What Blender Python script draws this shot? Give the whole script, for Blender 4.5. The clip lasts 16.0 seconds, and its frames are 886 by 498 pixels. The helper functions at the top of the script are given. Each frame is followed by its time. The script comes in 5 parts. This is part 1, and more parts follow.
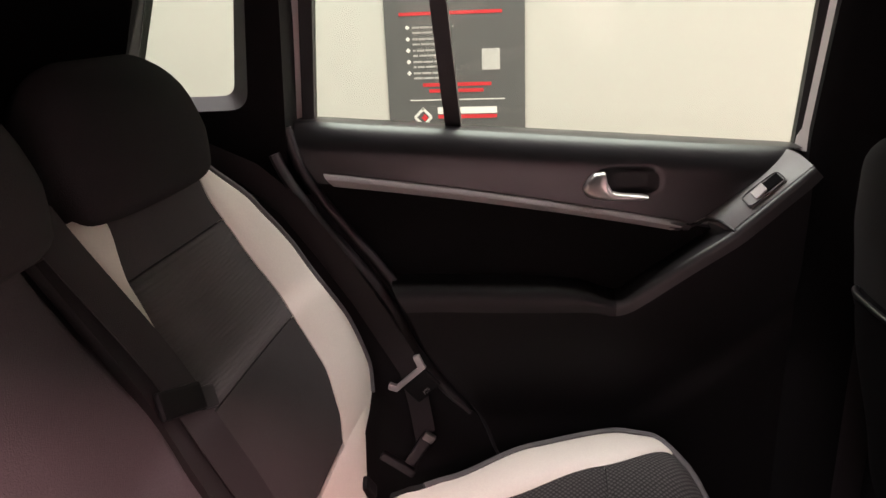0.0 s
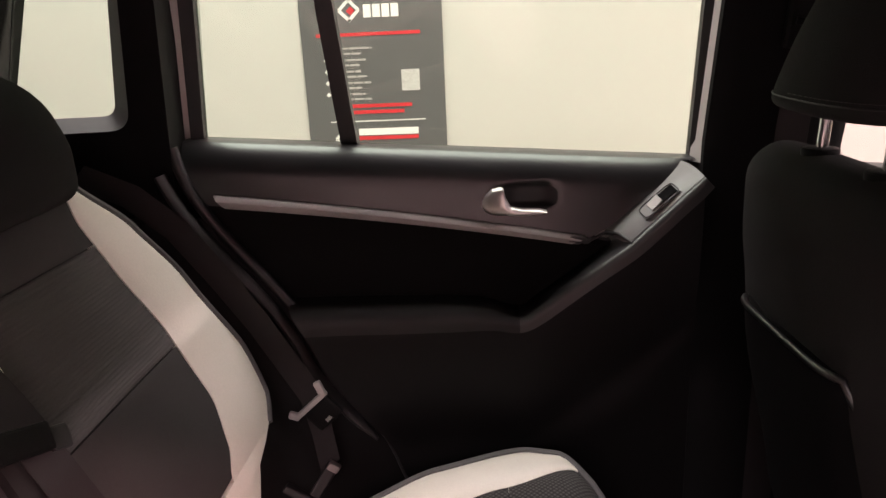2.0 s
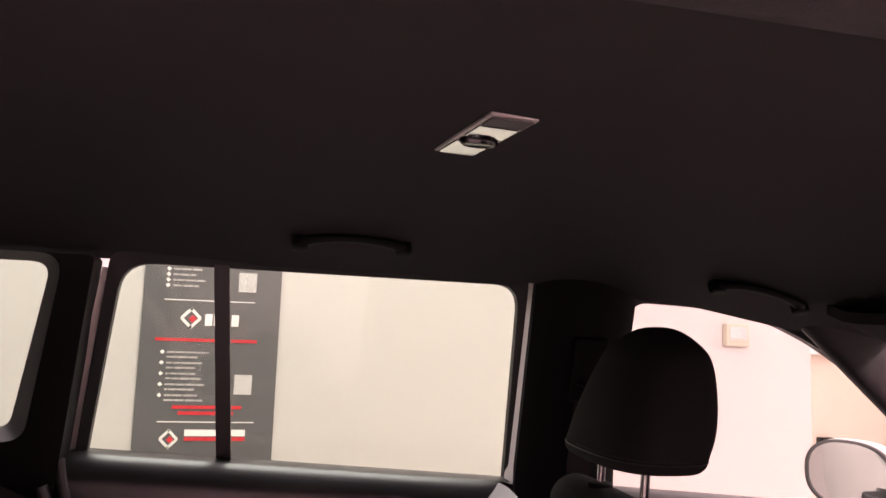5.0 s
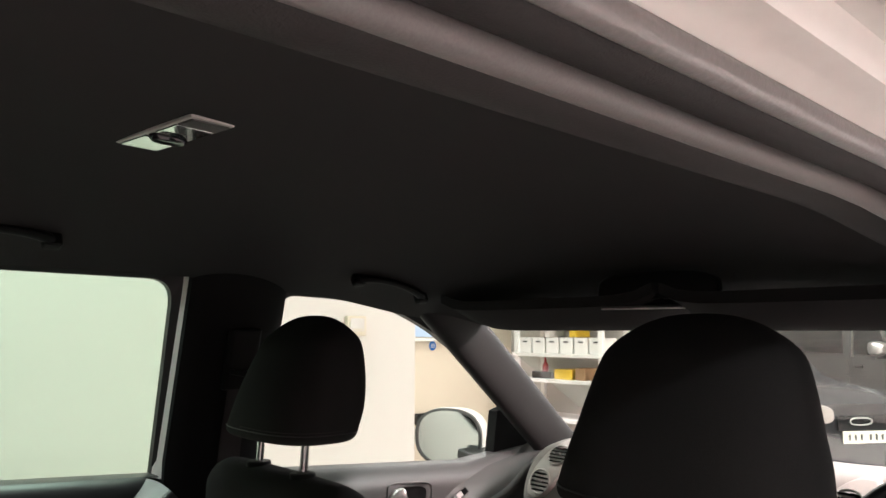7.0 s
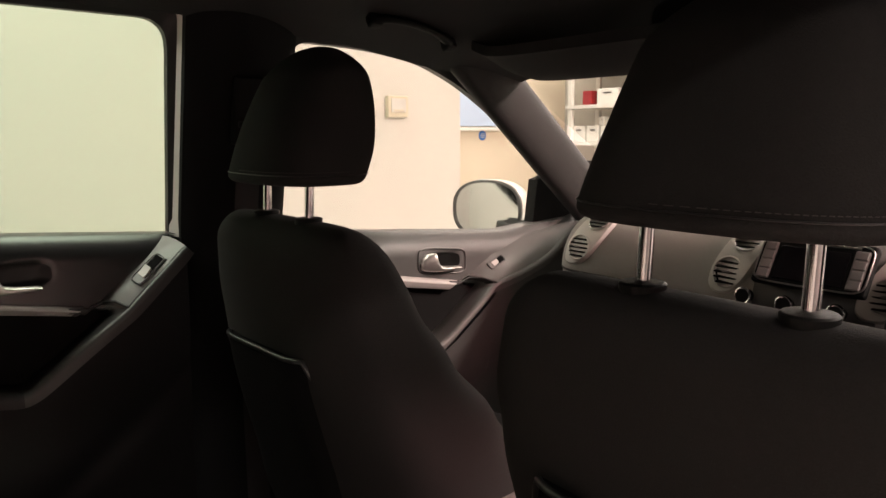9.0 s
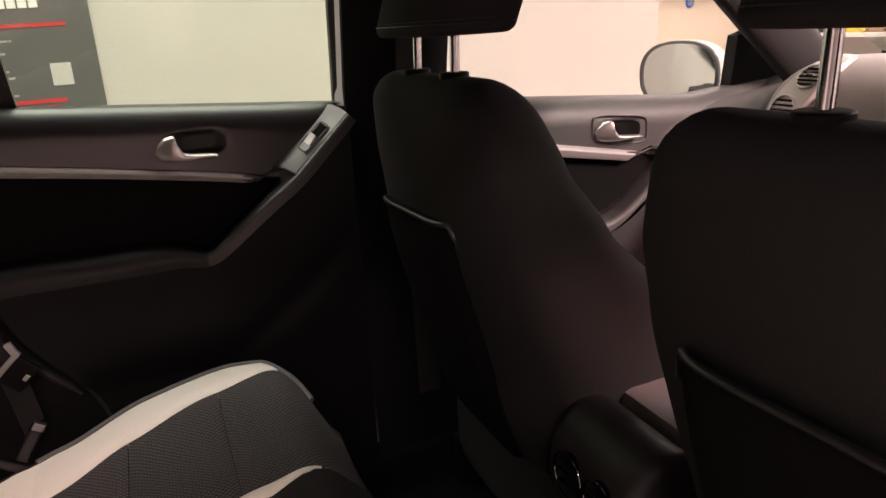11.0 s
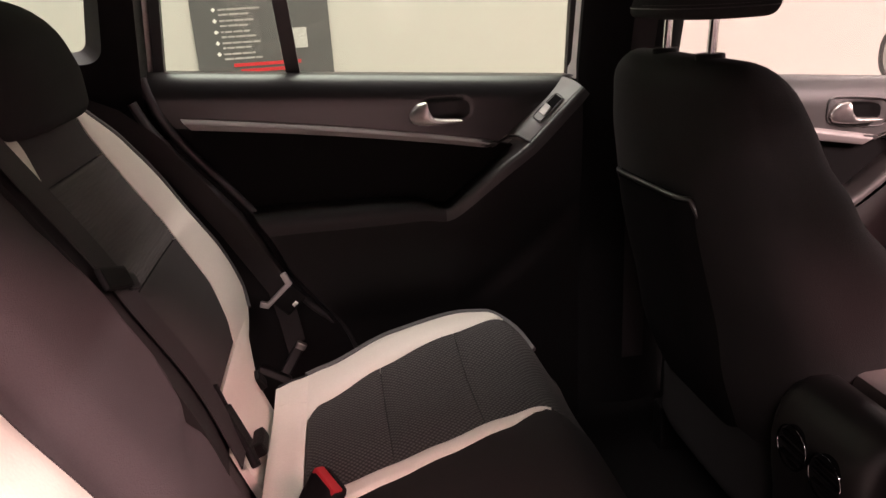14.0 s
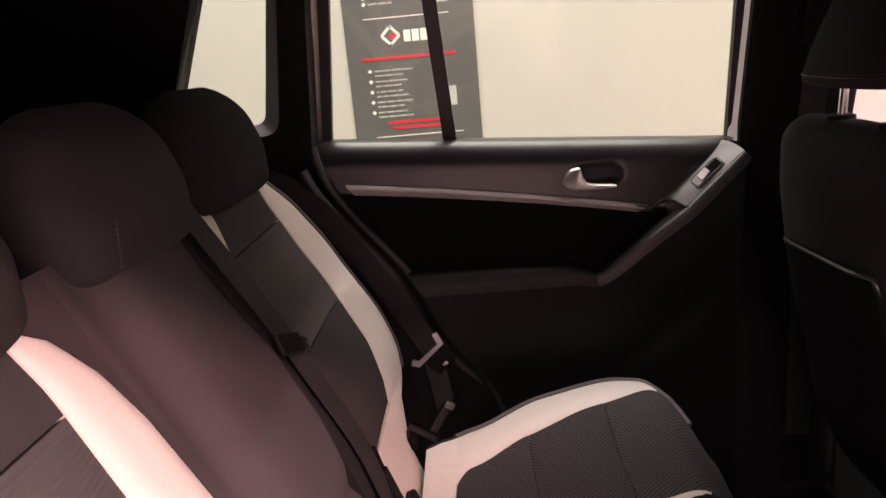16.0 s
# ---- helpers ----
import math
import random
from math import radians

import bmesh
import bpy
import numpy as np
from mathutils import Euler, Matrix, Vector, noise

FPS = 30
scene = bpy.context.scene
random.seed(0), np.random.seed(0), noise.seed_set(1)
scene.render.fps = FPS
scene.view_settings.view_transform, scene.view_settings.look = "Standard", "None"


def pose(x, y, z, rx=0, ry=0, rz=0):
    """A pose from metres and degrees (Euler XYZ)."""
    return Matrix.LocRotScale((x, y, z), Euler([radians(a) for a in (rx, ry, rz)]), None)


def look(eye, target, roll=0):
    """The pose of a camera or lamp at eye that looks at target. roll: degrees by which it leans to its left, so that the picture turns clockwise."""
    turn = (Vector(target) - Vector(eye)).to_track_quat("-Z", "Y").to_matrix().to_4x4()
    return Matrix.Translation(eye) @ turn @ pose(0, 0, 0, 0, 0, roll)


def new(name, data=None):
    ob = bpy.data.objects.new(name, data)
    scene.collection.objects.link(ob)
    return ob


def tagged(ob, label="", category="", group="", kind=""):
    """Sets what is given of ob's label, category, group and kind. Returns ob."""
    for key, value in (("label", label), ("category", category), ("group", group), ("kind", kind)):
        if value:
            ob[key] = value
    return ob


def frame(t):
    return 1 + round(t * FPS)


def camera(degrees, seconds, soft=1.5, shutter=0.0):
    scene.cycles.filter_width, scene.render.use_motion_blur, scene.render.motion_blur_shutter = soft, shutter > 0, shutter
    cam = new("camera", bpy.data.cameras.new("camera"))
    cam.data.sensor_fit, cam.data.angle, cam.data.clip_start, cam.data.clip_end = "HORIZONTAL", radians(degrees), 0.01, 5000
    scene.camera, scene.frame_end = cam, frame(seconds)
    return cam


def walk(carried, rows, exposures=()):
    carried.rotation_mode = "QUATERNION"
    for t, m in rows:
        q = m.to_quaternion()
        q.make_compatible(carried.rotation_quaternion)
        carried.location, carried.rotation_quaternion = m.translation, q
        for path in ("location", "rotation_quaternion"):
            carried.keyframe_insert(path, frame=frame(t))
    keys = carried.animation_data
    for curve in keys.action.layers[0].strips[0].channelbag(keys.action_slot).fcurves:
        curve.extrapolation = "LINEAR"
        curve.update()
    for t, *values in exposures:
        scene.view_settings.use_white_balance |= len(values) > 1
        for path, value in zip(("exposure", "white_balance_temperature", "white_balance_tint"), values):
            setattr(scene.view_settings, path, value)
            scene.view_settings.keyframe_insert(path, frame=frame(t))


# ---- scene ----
cam = camera(62.5, 16.0)
EXPOSURES = [(0, 0.11, 6450, 29), (1.5, 0.09, 6500, 29), (3, 0.04, 6600, 30), (5.5, -0.05, 6600, 44), (6, -0.1, 6000, 26), (6.5, -0.12, 5700, 10), (7, -0.1, 5800, 2), (7.5, -0.08, 5900, -5), (8, -0.08, 6100, -4), (9, -0.2, 6800, 11), (10, -0.22, 6900, 24), (12.5, -0.26, 6500, 22), (13, -0.26, 6600, 26), (13.5, -0.16, 6700, 28), (16, -0.08, 6800, 38)]
PATH = [
    (0, (0.167, -0.45, 1.309), (-0.097, 1.431, 0.684), -2.3),
    (0.5, (0.157, -0.443, 1.315), (-0.122, 1.44, 0.703), -2.9),
    (1, (0.185, -0.415, 1.308), (0.001, 1.483, 0.704), -2.6),
    (1.5, (0.225, -0.413, 1.307), (0.089, 1.493, 0.716), -2.6),
    (2, (0.234, -0.417, 1.292), (0.124, 1.497, 0.72), -2.6),
    (2.5, (0.202, -0.412, 1.298), (0.134, 1.514, 0.762), -2.1),
    (3, (0.158, -0.452, 1.284), (0.035, 1.502, 0.875), -2.3),
    (3.2, (0.109, -0.503, 1.317), (-0.023, 1.462, 0.969), -2.4),
    (5.3, (0.111, -0.678, 1.391), (0.693, 1.212, 1.685), 1.9),
    (5.5, (0.132, -0.676, 1.398), (0.823, 1.17, 1.734), 1.5),
    (6, (0.077, -0.7, 1.389), (1.024, 1.024, 1.751), 1.6),
    (6.5, (-0.01, -0.731, 1.371), (1.152, 0.863, 1.701), 0.7),
    (7, (-0.003, -0.735, 1.366), (1.326, 0.742, 1.591), 0.1),
    (7.5, (-0.005, -0.726, 1.339), (1.398, 0.695, 1.439), -0.4),
    (8, (-0.007, -0.719, 1.326), (1.401, 0.701, 1.286), -0.6),
    (8.5, (0.046, -0.696, 1.288), (1.392, 0.772, 1.104), -0.4),
    (9, (0.137, -0.657, 1.267), (1.342, 0.908, 0.952), -0.4),
    (9.5, (0.216, -0.636, 1.227), (1.28, 1.01, 0.829), -0.3),
    (10, (0.246, -0.621, 1.216), (1.162, 1.097, 0.757), -0.8),
    (10.2, (0.251, -0.616, 1.215), (1.109, 1.12, 0.713), -1.8),
    (12.3, (0.15, -0.704, 1.202), (0.639, 1.122, 0.549), -3.2),
    (12.5, (0.142, -0.713, 1.191), (0.587, 1.118, 0.519), -3.4),
    (13, (0.127, -0.726, 1.23), (0.524, 1.113, 0.551), -3.4),
    (13.5, (0.11, -0.718, 1.24), (0.448, 1.135, 0.567), -3.3),
    (14, (0.096, -0.697, 1.245), (0.347, 1.177, 0.591), -3.5),
    (14.5, (0.094, -0.664, 1.26), (0.205, 1.237, 0.648), -4.2),
    (15, (0.101, -0.656, 1.285), (0.09, 1.26, 0.715), -4.6),
    (15.5, (0.089, -0.67, 1.283), (0.01, 1.255, 0.745), -4.9),
    (16, (0.072, -0.696, 1.286), (-0.037, 1.234, 0.774), -5.3),
]
walk(cam, [(t, look(eye, target, roll)) for t, eye, target, roll in PATH], EXPOSURES)

# ---------------------------------------------------------------- light

world = bpy.data.worlds.new("world")
scene.world = world
world.use_nodes = True
world.node_tree.nodes["Background"].inputs[0].default_value = (0.9, 0.85, 0.8, 1)
world.node_tree.nodes["Background"].inputs[1].default_value = 0.05


def area(name, m, sx, sy, watts, colour):
    data = bpy.data.lights.new(name, "AREA")
    data.shape, data.size, data.size_y, data.energy, data.color = "RECTANGLE", sx, sy, watts, colour
    ob = new(name, data)
    ob.matrix_world = m
    return ob


CEIL = 3.3
area("strip_light_far", pose(-0.5, 1.50, CEIL - 0.06), 3.8, 1.1, 128, (1.0, 0.985, 0.90))
# Unseen pink lamp, added to tint and brighten the near seats.
area("pink_fill_near", pose(2.4, -3.25, CEIL - 0.06), 1.6, 0.5, 310, (1.0, 0.47, 0.465))
# Unseen fill, added to lift the pale bands and front seat backs.
area("fill_light_back", pose(-0.3, -3.9, CEIL - 0.06), 2.4, 0.3, 115, (1.0, 0.88, 0.84))
# Unseen fill, added to brighten the dashboard and front door.
area("fill_light_front", pose(3.1, -2.7, CEIL - 0.06, 0, 0, 90), 2.0, 0.4, 540, (1.0, 0.88, 0.80))
# Unseen fill, added over the recess to brighten the shelf wall.
area("fill_light_shelves", pose(4.3, 3.0, CEIL - 0.06, 0, 0, 90), 1.6, 0.3, 75, (1.0, 0.90, 0.83))
area("strip_light_hall", pose(7.6, 0.6, CEIL - 0.06, 0, 0, 90), 4.0, 0.4, 740, (1.0, 0.88, 0.82))


# ---------------------------------------------------------------- materials
def mat(name, colour, rough=0.6, metal=0.0, bump=0.0, scale=200.0, vary=0.12, spec=0.5, stain=3.0, sheen=0.0):
    """A surface with fine grain, uneven tone at a larger scale and a little relief."""
    m = bpy.data.materials.new(name)
    m.use_nodes = True
    n, l = m.node_tree.nodes, m.node_tree.links
    b = n["Principled BSDF"]
    tc = n.new("ShaderNodeTexCoord")
    fine, broad = n.new("ShaderNodeTexNoise"), n.new("ShaderNodeTexNoise")
    fine.inputs["Scale"].default_value, fine.inputs["Detail"].default_value = scale, 3
    broad.inputs["Scale"].default_value, broad.inputs["Detail"].default_value = stain, 5
    l.new(tc.outputs["Object"], fine.inputs["Vector"])
    l.new(tc.outputs["Object"], broad.inputs["Vector"])
    mix = n.new("ShaderNodeMath")
    mix.operation = "ADD"
    l.new(fine.outputs["Fac"], mix.inputs[0])
    l.new(broad.outputs["Fac"], mix.inputs[1])
    ramp = n.new("ShaderNodeMapRange")
    ramp.inputs["From Min"].default_value, ramp.inputs["From Max"].default_value = 0.6, 1.4
    ramp.inputs["To Min"].default_value, ramp.inputs["To Max"].default_value = 1 - vary, 1 + vary
    l.new(mix.outputs[0], ramp.inputs["Value"])
    tint = n.new("ShaderNodeMix")
    tint.data_type, tint.blend_type = "RGBA", "MULTIPLY"
    tint.inputs["Factor"].default_value = 1
    tint.inputs["A"].default_value = (*colour, 1)
    l.new(ramp.outputs[0], tint.inputs["B"])
    l.new(tint.outputs["Result"], b.inputs["Base Color"])
    b.inputs["Metallic"].default_value = metal
    b.inputs["Specular IOR Level"].default_value = spec
    rr = n.new("ShaderNodeMapRange")
    rr.inputs["To Min"].default_value, rr.inputs["To Max"].default_value = max(0.02, rough - 0.07), min(1, rough + 0.07)
    l.new(broad.outputs["Fac"], rr.inputs["Value"])
    l.new(rr.outputs[0], b.inputs["Roughness"])
    if sheen:
        b.inputs["Sheen Weight"].default_value = sheen
        b.inputs["Sheen Roughness"].default_value = 0.6
    if bump:
        bp = n.new("ShaderNodeBump")
        bp.inputs["Strength"].default_value, bp.inputs["Distance"].default_value = bump, 0.002
        l.new(fine.outputs["Fac"], bp.inputs["Height"])
        l.new(bp.outputs[0], b.inputs["Normal"])
    return m


def glass(name, tint, shine_most=0.5):
    """A thin pane: it lets tinted light straight through and mirrors a little, more at a slant."""
    m = bpy.data.materials.new(name)
    m.use_nodes = True
    n, l = m.node_tree.nodes, m.node_tree.links
    n.remove(n["Principled BSDF"])
    clear, shine, mix, fr = n.new("ShaderNodeBsdfTransparent"), n.new("ShaderNodeBsdfGlossy"), n.new("ShaderNodeMixShader"), n.new("ShaderNodeLayerWeight")
    clear.inputs[0].default_value = (*tint, 1)
    shine.inputs["Roughness"].default_value = 0.01
    fr.inputs[0].default_value = 0.5
    power, scale = n.new("ShaderNodeMath"), n.new("ShaderNodeMapRange")
    power.operation = "POWER"
    power.inputs[1].default_value = 4.0
    scale.inputs["To Min"].default_value, scale.inputs["To Max"].default_value = 0.02, shine_most
    l.new(fr.outputs["Facing"], power.inputs[0])
    l.new(power.outputs[0], scale.inputs["Value"])
    l.new(scale.outputs[0], mix.inputs[0])
    l.new(clear.outputs[0], mix.inputs[1])
    l.new(shine.outputs[0], mix.inputs[2])
    l.new(mix.outputs[0], n["Material Output"].inputs[0])
    return m


def woven(name, colour, pitch, rough=0.85, depth=0.6, light=1.6, squash=1.0):
    """Cloth with rows of small raised dots."""
    m = mat(name, colour, rough, 0, 0.0, 500, 0.10, 0.2, 4, 0.0)
    n, l = m.node_tree.nodes, m.node_tree.links
    b = n["Principled BSDF"]
    tc = n.new("ShaderNodeTexCoord")
    mp = n.new("ShaderNodeMapping")
    mp.inputs["Scale"].default_value = (1, squash, 0)
    mp.inputs["Rotation"].default_value = (0, 0, radians(45))
    vo = n.new("ShaderNodeTexVoronoi")
    vo.voronoi_dimensions = "2D"
    vo.inputs["Scale"].default_value, vo.inputs["Randomness"].default_value = 1 / pitch, 0.12
    l.new(tc.outputs["Object"], mp.inputs[0])
    l.new(mp.outputs[0], vo.inputs["Vector"])
    rg = n.new("ShaderNodeMapRange")
    rg.inputs["From Min"].default_value, rg.inputs["From Max"].default_value = 0.15, 0.5
    rg.inputs["To Min"].default_value, rg.inputs["To Max"].default_value = light, 0.75
    l.new(vo.outputs["Distance"], rg.inputs["Value"])
    old = b.inputs["Base Color"].links[0].from_socket
    mx = n.new("ShaderNodeMix")
    mx.data_type, mx.blend_type = "RGBA", "MULTIPLY"
    mx.inputs["Factor"].default_value = 1
    l.new(old, mx.inputs["A"])
    l.new(rg.outputs[0], mx.inputs["B"])
    l.new(mx.outputs["Result"], b.inputs["Base Color"])
    bp = n.new("ShaderNodeBump")
    bp.invert = True
    bp.inputs["Strength"].default_value, bp.inputs["Distance"].default_value = depth, 0.0015
    l.new(vo.outputs["Distance"], bp.inputs["Height"])
    l.new(bp.outputs[0], b.inputs["Normal"])
    return m


def ribbed(name, colour, pitch, rough=0.85):
    """Cloth with fine cross ribs."""
    m = mat(name, colour, rough, 0, 0.0, 500, 0.10, 0.2, 4, 0.0)
    n, l = m.node_tree.nodes, m.node_tree.links
    b = n["Principled BSDF"]
    tc, wv = n.new("ShaderNodeTexCoord"), n.new("ShaderNodeTexWave")
    wv.bands_direction = "Z"
    wv.inputs["Scale"].default_value, wv.inputs["Distortion"].default_value = 0.314 / pitch, 0.4
    l.new(tc.outputs["Object"], wv.inputs["Vector"])
    bp = n.new("ShaderNodeBump")
    bp.inputs["Strength"].default_value, bp.inputs["Distance"].default_value = 0.35, 0.002
    l.new(wv.outputs["Fac"], bp.inputs["Height"])
    l.new(bp.outputs[0], b.inputs["Normal"])
    return m


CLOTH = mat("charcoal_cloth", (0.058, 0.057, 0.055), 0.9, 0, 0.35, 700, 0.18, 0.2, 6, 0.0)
# One headrest cloth: darker copy for shaded headrests, lighter one for lit ones.
SHADEHEAD = mat("shaded_headrest_cloth", (0.0185, 0.0182, 0.0178), 0.9, 0, 0.35, 700, 0.15, 0.15, 5)
LITHEAD = mat("lit_headrest_cloth", (0.038, 0.036, 0.035), 0.9, 0, 0.35, 700, 0.15, 0.15, 5)
# Copies of the charcoal cloth: paler, pinker as lit backrest, darker as shaded cushion.
LITCLOTH = mat("lit_backrest_cloth", (0.066, 0.057, 0.058), 0.9, 0, 0.35, 700, 0.18, 0.2, 6)
SHADECLOTH = mat("shaded_seat_cloth", (0.020, 0.0195, 0.0185), 0.9, 0, 0.35, 700, 0.18, 0.2, 6)
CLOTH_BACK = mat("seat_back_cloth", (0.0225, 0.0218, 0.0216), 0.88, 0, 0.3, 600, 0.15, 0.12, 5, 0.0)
DOTS = woven("dotted_cloth", (0.040, 0.040, 0.038), 0.0056, light=2.3)
RIBS = ribbed("ribbed_cloth", (0.088, 0.088, 0.084), 0.0045)
WHITE = mat("pale_leatherette", (0.82, 0.81, 0.70), 0.5, 0, 0.15, 350, 0.05, 0.4, 6)
THREAD = mat("pale_thread", (0.050, 0.047, 0.045), 0.8, 0, 0.1, 900, 0.1)
PIPING = mat("grey_piping", (0.085, 0.085, 0.083), 0.6, 0, 0.1, 500, 0.1)
LINER = mat("black_headliner_felt", (0.026, 0.0253, 0.0255), 0.9, 0, 0.4, 900, 0.15, 0.2, 3, 0.0)
PLASTIC = mat("black_grained_plastic", (0.0065, 0.0065, 0.0065), 0.55, 0, 0.25, 800, 0.15, 0.14)
PILLARTRIM = mat("dark_grey_pillar_trim", (0.036, 0.035, 0.034), 0.55, 0, 0.2, 700, 0.1, 0.35)
PILLARBLACK = mat("black_pillar_trim", (0.007, 0.007, 0.0072), 0.7, 0, 0.25, 800, 0.15, 0.12)
SCREENTRIM = mat("charcoal_pillar_trim", (0.019, 0.0185, 0.018), 0.6, 0, 0.2, 700, 0.12, 0.3)
# Rear switch panel plastic, lightened in colour for the light it catches.
LITPOD = mat("lit_switch_panel", (0.17, 0.173, 0.166), 0.36, 0, 0.07, 700, 0.12, 0.5)
# Front door trim: the rear door's plastic made paler for its light.
LITDOORTRIM = mat("lit_front_door_trim", (0.075, 0.074, 0.072), 0.42, 0, 0.25, 700, 0.12, 0.5)
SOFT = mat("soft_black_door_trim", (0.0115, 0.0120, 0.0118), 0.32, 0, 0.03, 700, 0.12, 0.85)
POCKET = mat("black_pocket_cloth", (0.004, 0.004, 0.004), 0.95, 0, 0.3, 700, 0.2, 0.1)
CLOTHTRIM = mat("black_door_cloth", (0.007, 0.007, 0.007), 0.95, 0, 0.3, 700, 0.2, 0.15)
GREYTRIM = mat("grey_pillar_trim", (0.075, 0.074, 0.072), 0.55, 0, 0.2, 700, 0.1, 0.4)
KEYGREY = mat("grey_radio_key", (0.20, 0.192, 0.184), 0.45, 0, 0.1, 300, 0.06, 0.4)
DASHPANEL = mat("light_grey_vent_panel", (0.60, 0.575, 0.545), 0.42, 0.2, 0.05, 500, 0.05)
DASH = mat("grey_dashboard", (0.34, 0.320, 0.298), 0.55, 0, 0.3, 600, 0.1, 0.4)
RUBBER = mat("black_rubber_seal", (0.018, 0.018, 0.018), 0.45, 0, 0.1, 300, 0.15, 0.5)
LIP = mat("dark_lip_cloth", (0.030, 0.029, 0.0285), 0.7, 0, 0.2, 700, 0.15, 0.2)
ROLL = mat("dark_edge_cloth", (0.145, 0.138, 0.134), 0.45, 0, 0.08, 700, 0.15, 0.3)
SEALGREY = mat("grey_rubber_seal", (0.19, 0.18, 0.175), 0.36, 0, 0.15, 300, 0.12, 0.5)
CHROME = mat("bright_chrome", (0.75, 0.75, 0.76), 0.12, 1, 0, 50, 0.03)
STRIPTRIM = mat("satin_silver_trim", (0.40, 0.375, 0.36), 0.42, 0.1, 0.05, 900, 0.05)
HANDLE = mat("satin_silver_handle", (0.66, 0.63, 0.61), 0.28, 0.85, 0.05, 900, 0.05)
# Rear door's lower plastic, darkened in colour to stand for shade.
SHADELOWTRIM = mat("shaded_lower_trim", (0.0052, 0.0051, 0.0051), 0.50, 0, 0.2, 800, 0.15, 0.22)
ARMPAD = mat("soft_black_armrest", (0.0095, 0.0094, 0.0092), 0.50, 0, 0.1, 800, 0.15, 0.45)
# Same plastic as the lower panel, lightened to hold the pull's highlight.
LITPULL = mat("lit_door_pull", (0.032, 0.033, 0.032), 0.33, 0, 0.07, 700, 0.12, 0.6)
# Paler copies for the lit front door's lower trim and switch panel.
LITLOWTRIM = mat("lit_front_lower_trim", (0.040, 0.039, 0.038), 0.45, 0, 0.25, 800, 0.15, 0.4)
LITFRONTPOD = mat("lit_front_switch_panel", (0.085, 0.083, 0.080), 0.42, 0, 0.2, 700, 0.1, 0.5)
SATIN = mat("satin_metal_trim", (0.62, 0.60, 0.58), 0.32, 1, 0.05, 900, 0.05)
SILVER = mat("silver_painted_plastic", (0.50, 0.49, 0.47), 0.4, 0.3, 0.05, 500, 0.05)
PAINT = mat("white_car_paint", (0.72, 0.70, 0.66), 0.25, 0, 0.0, 60, 0.04, 0.5, 2)
BLACKGLOSS = mat("gloss_black_panel", (0.008, 0.008, 0.009), 0.12, 0, 0, 100, 0.05)
WEBBING = mat("black_belt_webbing", (0.024, 0.0205, 0.0205), 0.75, 0, 0.5, 900, 0.15, 0.4)
CARPET = mat("black_carpet", (0.007, 0.007, 0.007), 1.0, 0, 0.8, 900, 0.3, 0.1)
RED = mat("red_release_button", (0.34, 0.022, 0.026), 0.4, 0, 0, 100, 0.05)
WALLPAINT = mat("cream_wall_paint", (0.535, 0.522, 0.488), 0.8, 0, 0.0, 120, 0.02, 0.2, 0.8)
DARKWALL = mat("dim_unseen_wall", (0.20, 0.19, 0.184), 0.8, 0, 0.1, 120, 0.08, 0.2, 0.8)
BEIGE = mat("beige_recess_paint", (0.74, 0.66, 0.54), 0.8, 0, 0.1, 120, 0.04, 0.2, 0.8)
CONCRETE = mat("light_grey_painted_concrete", (0.46, 0.445, 0.43), 0.5, 0, 0.3, 60, 0.15, 0.4, 1.2)
REARGLASS = glass("tinted_side_glass", (0.82, 0.92, 0.84))
CLEARGLASS = glass("clear_side_glass", (0.93, 0.95, 0.92), 0.10)
MIRRORLENS = mat("glossy_lamp_lens", (0.78, 0.80, 0.78), 0.06, 0.9, 0, 60, 0.02)
DIMMED = mat("dimmed_mirror_glass", (0.16, 0.165, 0.17), 0.03, 1, 0, 40, 0.01)
MIRROR = mat("mirror_glass", (0.85, 0.86, 0.86), 0.02, 1, 0, 40, 0.01)
POSTER = mat("dark_grey_print", (0.105, 0.105, 0.105), 0.45, 0, 0.05, 200, 0.06, 0.4)
PRINTGREY = mat("pale_grey_print", (0.50, 0.49, 0.47), 0.6, 0, 0, 120, 0.35)
PRINTTEXT = mat("faint_white_print", (0.42, 0.415, 0.40), 0.6, 0, 0, 260, 0.5)
PRINTWHITE = mat("white_print", (0.80, 0.79, 0.76), 0.5, 0, 0, 200, 0.05)
PRINTRED = mat("red_print", (0.62, 0.03, 0.035), 0.5, 0, 0, 200, 0.08)
BOXBEIGE = mat("beige_plastic", (0.52, 0.47, 0.36), 0.5, 0, 0.05, 300, 0.05)
BLUEGLASS = mat("pale_blue_window_film", (0.50, 0.62, 0.84), 0.3, 0, 0, 20, 0.05)
WHITEPLASTIC = mat("white_plastic", (0.78, 0.77, 0.74), 0.45, 0, 0.03, 200, 0.04)
SIGNBLUE = mat("sign_blue", (0.02, 0.14, 0.52), 0.4, 0, 0, 100, 0.05)
YELLOW = mat("yellow_plastic", (0.80, 0.55, 0.03), 0.45, 0, 0.05, 200, 0.08)
BROWNBOX = mat("brown_cardboard", (0.36, 0.22, 0.11), 0.8, 0, 0.1, 100, 0.12)
VANPAINT = mat("dark_grey_van_paint", (0.075, 0.072, 0.070), 0.22, 0.2, 0, 60, 0.06)
BLACKPAINT = mat("black_car_paint", (0.022, 0.022, 0.025), 0.15, 0.1, 0, 60, 0.06)
PLATE = mat("pale_plate", (0.72, 0.70, 0.60), 0.5, 0, 0, 100, 0.04)
SCREENGLASS = glass("windscreen_glass", (0.92, 0.94, 0.91), 0.45)
